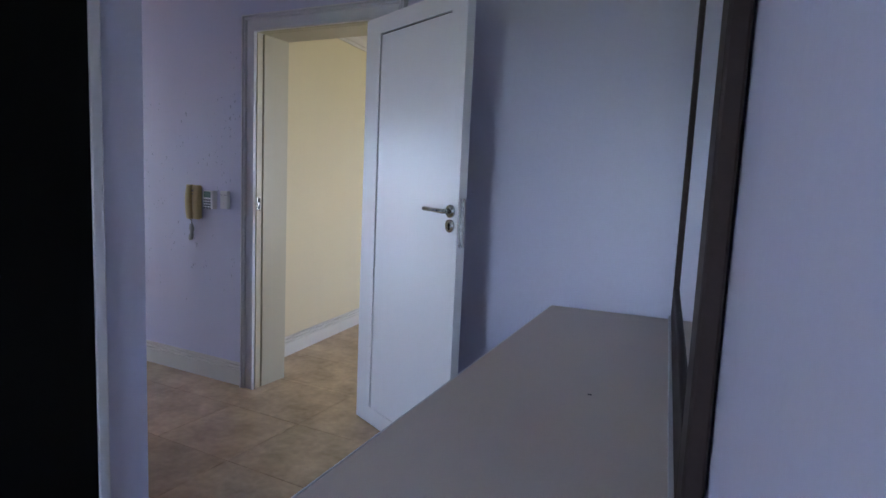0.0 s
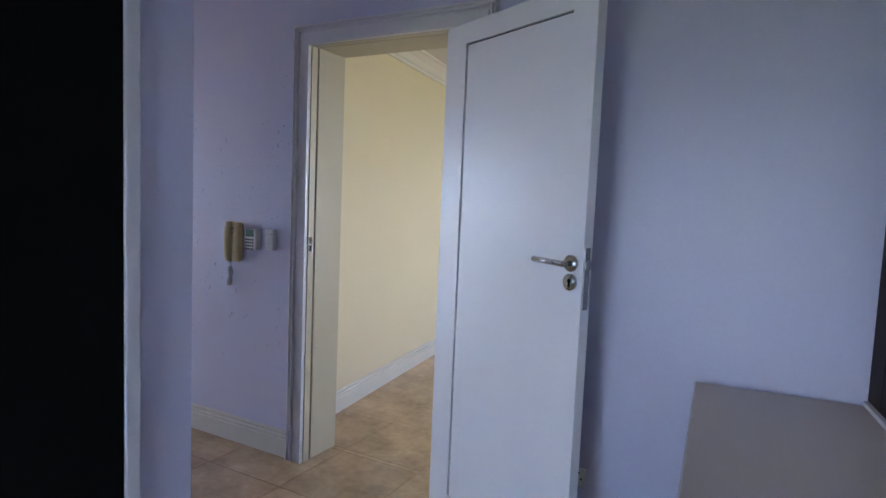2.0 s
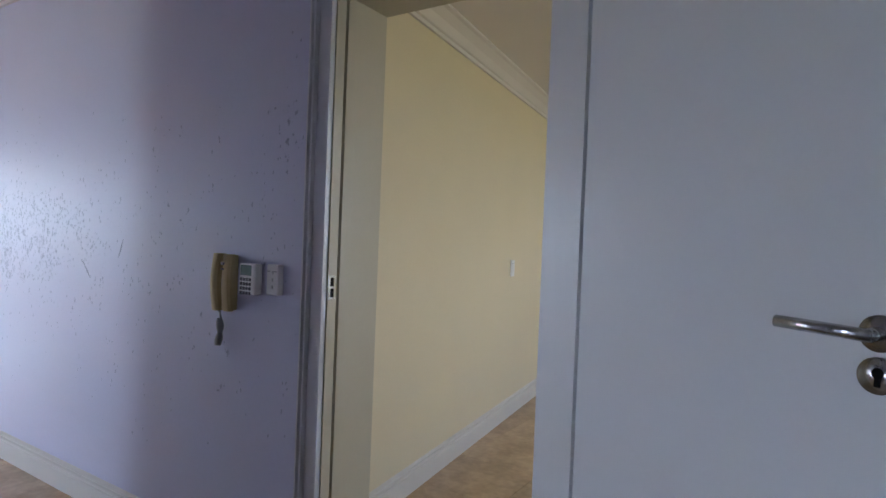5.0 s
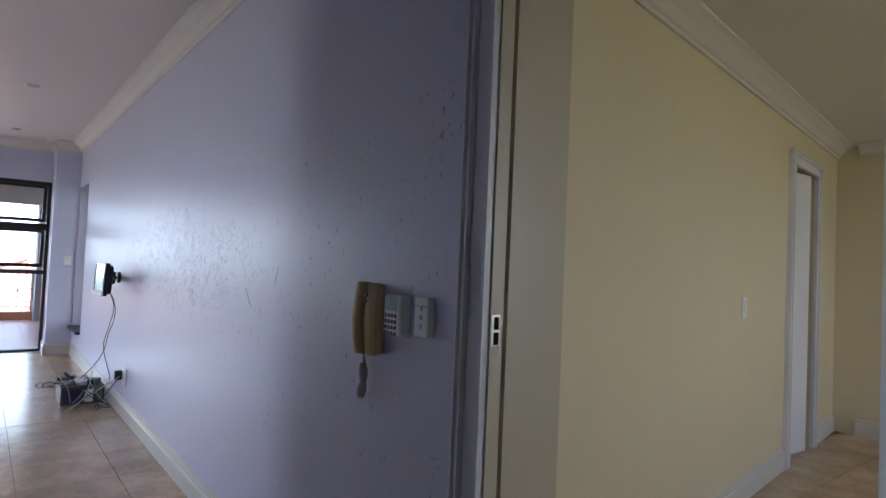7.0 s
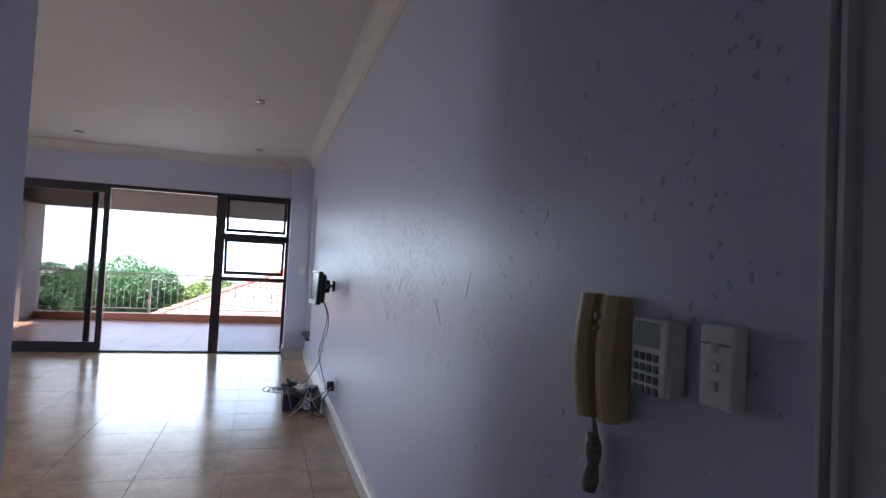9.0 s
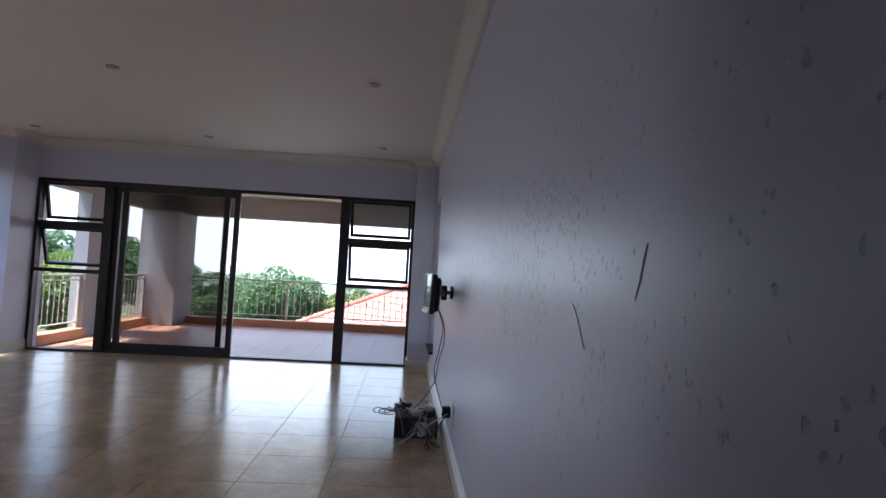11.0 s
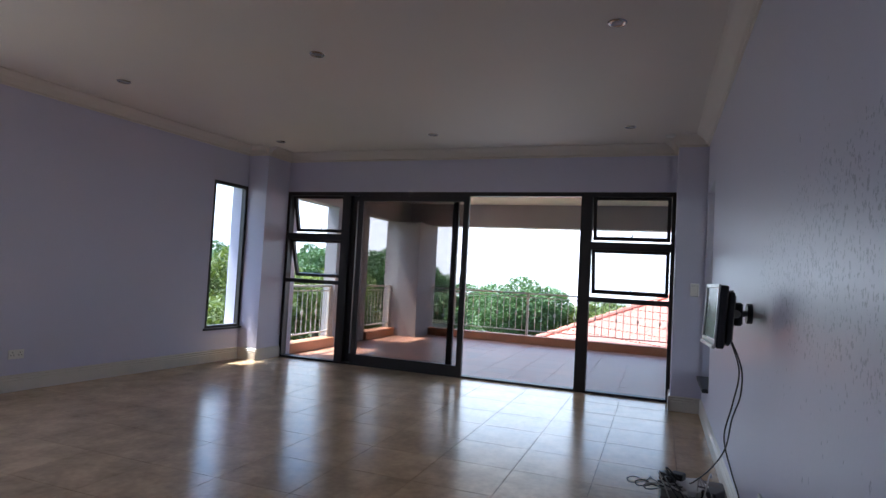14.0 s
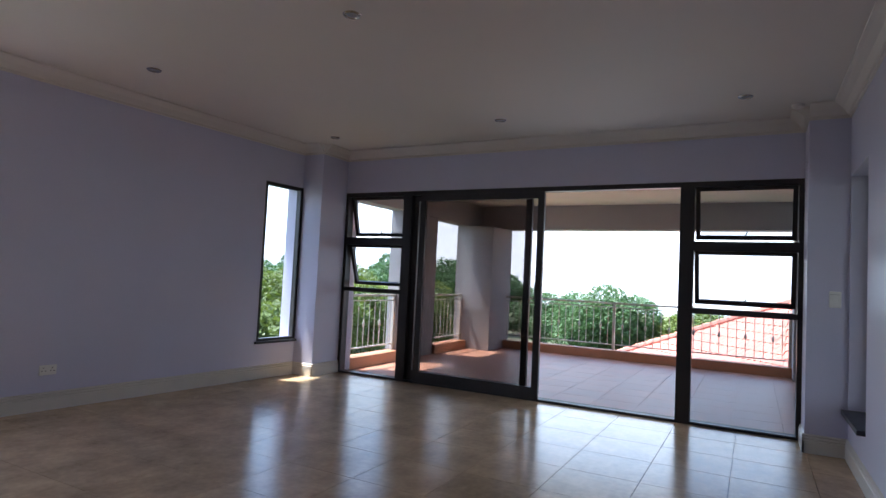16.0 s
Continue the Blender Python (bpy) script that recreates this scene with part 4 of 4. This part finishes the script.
# neighbouring house with a tiled pyramid roof
neighbour = thing("neighbour_house", "neighbouring house with a red tiled roof below the balcony", "house")
APEX, C1, C2, C4 = Vector((-23, 0.33, 0.95)), Vector((-17.2, -0.1, -1.42)), Vector((-23, -5.5, -1.42)), Vector((-23, 6.1, -1.42))
C3 = Vector((-28.8, 0.4, -1.42))
bm = bmesh.new()
vs = [bm.verts.new(p - Vector((0, 0, 0.05))) for p in (APEX, C1, C2, C3, C4)]
for a, b in ((1, 4), (4, 3), (3, 2), (2, 1)):
    bm.faces.new((vs[0], vs[a], vs[b]))
bm.faces.new((vs[1], vs[2], vs[3], vs[4]))
roof = part("roof", bm, ROOF, neighbour)
bm = bmesh.new()
cen = Vector((-23, 0.3, 0))
low = [Vector((cen.x + (c.x - cen.x) * 0.9, cen.y + (c.y - cen.y) * 0.9, 0)) for c in (C1, C2, C3, C4)]
bot = [bm.verts.new((p.x, p.y, -3.2)) for p in low]
top = [bm.verts.new((p.x, p.y, -1.45)) for p in low]
for k in range(4):
    bm.faces.new((bot[k], bot[(k + 1) % 4], top[(k + 1) % 4], top[k]))
part("wall", bm, PLASTER, neighbour)
# one curved roof tile, shared
bm = bmesh.new()
TW, TL = 0.36, 0.40
rows = []
for v in (0, 1):
    rows.append([bm.verts.new((TW * (i / 6 - 0.5) * 1.02, TL * 1.08 * v, 0.024 - 0.016 * v + 0.020 * abs(math.sin(math.pi * i / 3)))) for i in range(7)])
base = [bm.verts.new((TW * (i / 6 - 0.5) * 1.02, 0, 0.0)) for i in range(7)]
for i in range(6):
    bm.faces.new((rows[0][i], rows[0][i + 1], rows[1][i + 1], rows[1][i]))
    bm.faces.new((base[i], base[i + 1], rows[0][i + 1], rows[0][i]))
TILE_MESH = finish("roof_tile", bm, ROOF)


def tile_face(a, b, apex):
    """Lays tiles on the triangle with eave a-b."""
    along = (b - a).normalized()
    up = (apex - a) - along * (apex - a).dot(along)
    height = up.length
    up.normalize()
    out = along.cross(up)
    if out.z < 0:
        out = -out
    sx = (apex - a).dot(along)
    wide = (b - a).length
    for r in range(int(height / TL)):
        f = (r * TL + 0.1) / height
        s0, s1 = sx * f, wide - (wide - sx) * f
        n = int((s1 - s0) / TW)
        for c in range(n + 1):
            u = s0 + TW * (c + 0.5) - (0.18 if c == n else 0)
            if u > s1:
                continue
            p = a + along * u + up * (r * TL) + out * 0.0
            ob = new("roof_tile", TILE_MESH)
            ob.parent = roof
            m = Matrix((along, up, along.cross(up))).transposed().to_4x4()
            if along.cross(up).z < 0:
                m = Matrix((-along, up, (-along).cross(up))).transposed().to_4x4()
            ob.matrix_local = Matrix.Translation(p) @ m


tile_face(C2, C1, APEX)
for a in (C1, C2, C4):
    d = a - APEX
    n = int(d.length / 0.38)
    for k in range(n):
        bm = bmesh.new()
        p, q = APEX + d * (k / n), APEX + d * ((k + 1.08) / n)
        add_tube(bm, p + Vector((0, 0, 0.04)), q + Vector((0, 0, 0.055)), 0.09, 8, 0.105)
        part("ridge_tile", bm, ROOF, roof)

# trees


def tree(seed, lobes, leaves, size, label, material):
    """Trunk, limbs and a crown of single leaves on uneven lobes (x, y, z, r) about the foot."""
    rg = random.Random(seed)
    ob = thing("tree", label, "tree", "trees around the house")
    bm = bmesh.new()
    topz = max(l[2] for l in lobes)
    add_tube(bm, (0, 0, 0), (0.08, 0.05, topz * 0.6), 0.22, 9, 0.14)
    for x, y, z, r in lobes:
        add_tube(bm, (0.05, 0.03, topz * rg.uniform(0.3, 0.55)), (x, y, z), 0.10, 7, 0.03)
    part("trunk", bm, BARK, ob)
    weight = [l[3] ** 2 for l in lobes]
    verts, faces = [], []
    for _ in range(leaves):
        x, y, z, r = rg.choices(lobes, weight)[0]
        d = Vector((rg.gauss(0, 1), rg.gauss(0, 1), rg.gauss(0, 1))).normalized()
        bump = 1 + 0.22 * noise.noise(d * 3.1 + Vector((x, y, seed)))
        p = Vector((x, y, z)) + d * r * bump * (1 - 0.30 * rg.random() ** 2)
        p.z = max(0.4, p.z)
        q = Euler((rg.uniform(-1.0, 1.0), rg.uniform(-1.0, 1.0), rg.uniform(0, 6.28))).to_quaternion()
        s = size * rg.uniform(0.6, 1.3)
        i = len(verts)
        verts += [p + q @ Vector(c) for c in ((-s, 0, 0), (-0.1 * s, -0.42 * s, 0.1 * s), (s, 0, 0), (-0.1 * s, 0.42 * s, 0.1 * s))]
        faces.append((i, i + 1, i + 2, i + 3))
    me = bpy.data.meshes.new("crown")
    me.from_pydata(verts, [], faces)
    me.materials.append(material)
    o = new("crown", me)
    o.parent = ob
    return ob


def lobes_round(seed, w, h, n):
    rg = random.Random(seed)
    out = []
    for k in range(n):
        a = 2 * math.pi * k / n + rg.uniform(-0.3, 0.3)
        d = w * rg.uniform(0.25, 0.7)
        out.append((d * math.cos(a), d * math.sin(a), h * rg.uniform(0.50, 0.78), w * rg.uniform(0.34, 0.5)))
    out.append((0, 0, h * 0.84, w * 0.42))
    return out


T_A = tree(1, lobes_round(1, 2.15, 4.2, 14), 34000, 0.075, "broad dense round green tree beyond the balcony", LEAF)
T_A.matrix_world = pose(-29.0, -5.95, -3.2)
T_B = tree(2, lobes_round(2, 3.0, 5.0, 8), 24000, 0.11, "leafy green tree beyond the balcony", LEAF)
T_B.matrix_world = pose(-34.0, -16.0, -3.2)
T_C = tree(3, lobes_round(3, 2.4, 4.4, 8), 24000, 0.08, "bright green leafy tree beside the balcony", LEAF_LIGHT)
T_C.matrix_world = pose(-17.5, -12.0, -3.2)
rg = random.Random(11)
for k, (x, y, s) in enumerate(((-38, -11.5, 0.70), (-38, -17, 1.05), (-34, -19.5, 1.0), (-30, -22, 1.0), (-44, -24, 1.1), (-50, -19, 0.95), (-52, -32, 1.2), (-40, -33, 1.1), (-33, -31, 1.0))):
    copy_thing(T_B, pose(x, y, -3.2, 0, 0, 50 * k) @ Matrix.Diagonal((1, 1, s, 1)))
for k, (x, y, s) in enumerate(((-21, -13.0, 0.95), (-24.5, -12.5, 0.95), (-14.2, -11.5, 0.85), (-19, -16.0, 1.0), (-26, -16.5, 1.0), (-16.5, -16.5, 0.75), (-29.5, -2.6, 0.78))):
    copy_thing(T_C, pose(x, y, -3.2, 0, 0, 70 * k) @ Matrix.Diagonal((1, 1, s, 1)))

bm = bmesh.new()
add_box(bm, (-0.005, -0.0015, 0), (0.005, 0.0015, 0.002), 0.0005)
tagged(part("twig", bm, PLASTIC_BLACK, None), "tiny dark twig lying on the counter", "debris").matrix_world = pose(-0.166, -1.062, 0.7585, 0, 0, 15)

# ---- floor tiles, laid last ----
bm = bmesh.new()
add_box(bm, (-0.5, -0.5, -0.006), (0.5, 0.5, 0.0))
FLOOR_TILE = finish("tile", bm, TILE)
bm = bmesh.new()
add_box(bm, (-0.5, -0.5, -0.006), (0.5, 0.5, 0.0))
TERRA_TILE = finish("balcony_tile", bm, TERRA)
GAP = 0.0035


def lay(parent, mesh, name, x0, y0, x1, y1, pitch, px, py, z):
    kx = math.floor((x0 - px) / pitch)
    while px + kx * pitch < x1:
        a, b = max(x0, px + kx * pitch), min(x1, px + (kx + 1) * pitch)
        ky = math.floor((y0 - py) / pitch)
        while py + ky * pitch < y1:
            c, d = max(y0, py + ky * pitch), min(y1, py + (ky + 1) * pitch)
            if b - a > 0.02 and d - c > 0.02:
                o = new(name, mesh)
                o.parent = parent
                o.location = ((a + b) / 2, (c + d) / 2, z)
                o.scale = (b - a - GAP, d - c - GAP, 1)
            ky += 1
        kx += 1


PITCH, PX, PY = 0.46, -7.31, -0.71
lay(floor, FLOOR_TILE, "tile", WX, -5.2, -3.88, 0.0, PITCH, PX, PY, 0)
lay(floor, FLOOR_TILE, "tile", -3.88, -1.23, -0.4, 0.24, PITCH, PX, PY, 0)
lay(floor, FLOOR_TILE, "tile", -3.4, 0.24, -0.5, 4.8, PITCH, PX, PY, 0)
bm = bmesh.new()
for lo, hi in (((-1.6, -4.5, -0.006), (0.7, -1.232, 0)), ((-0.498, 0.242, -0.006), (2.0, 4.8, 0)), ((-4.6, 3.3, -0.006), (-3.102, 4.8, 0)), ((-6.8, -5.6, -0.006), (-3.882, -5.202, 0)), ((WX, -5.3, -0.006), (-6.8, -5.202, 0))):
    add_box(bm, lo, hi)
tagged(part("tiles_beyond", bm, TILE, floor), kind="stuff")
balcony = bpy.data.objects["balcony_slab"]
lay(balcony, TERRA_TILE, "balcony_tile", -14.2, -4.9, WX - 0.1, 0.05, 0.41, -12.0, -2.0, BF)
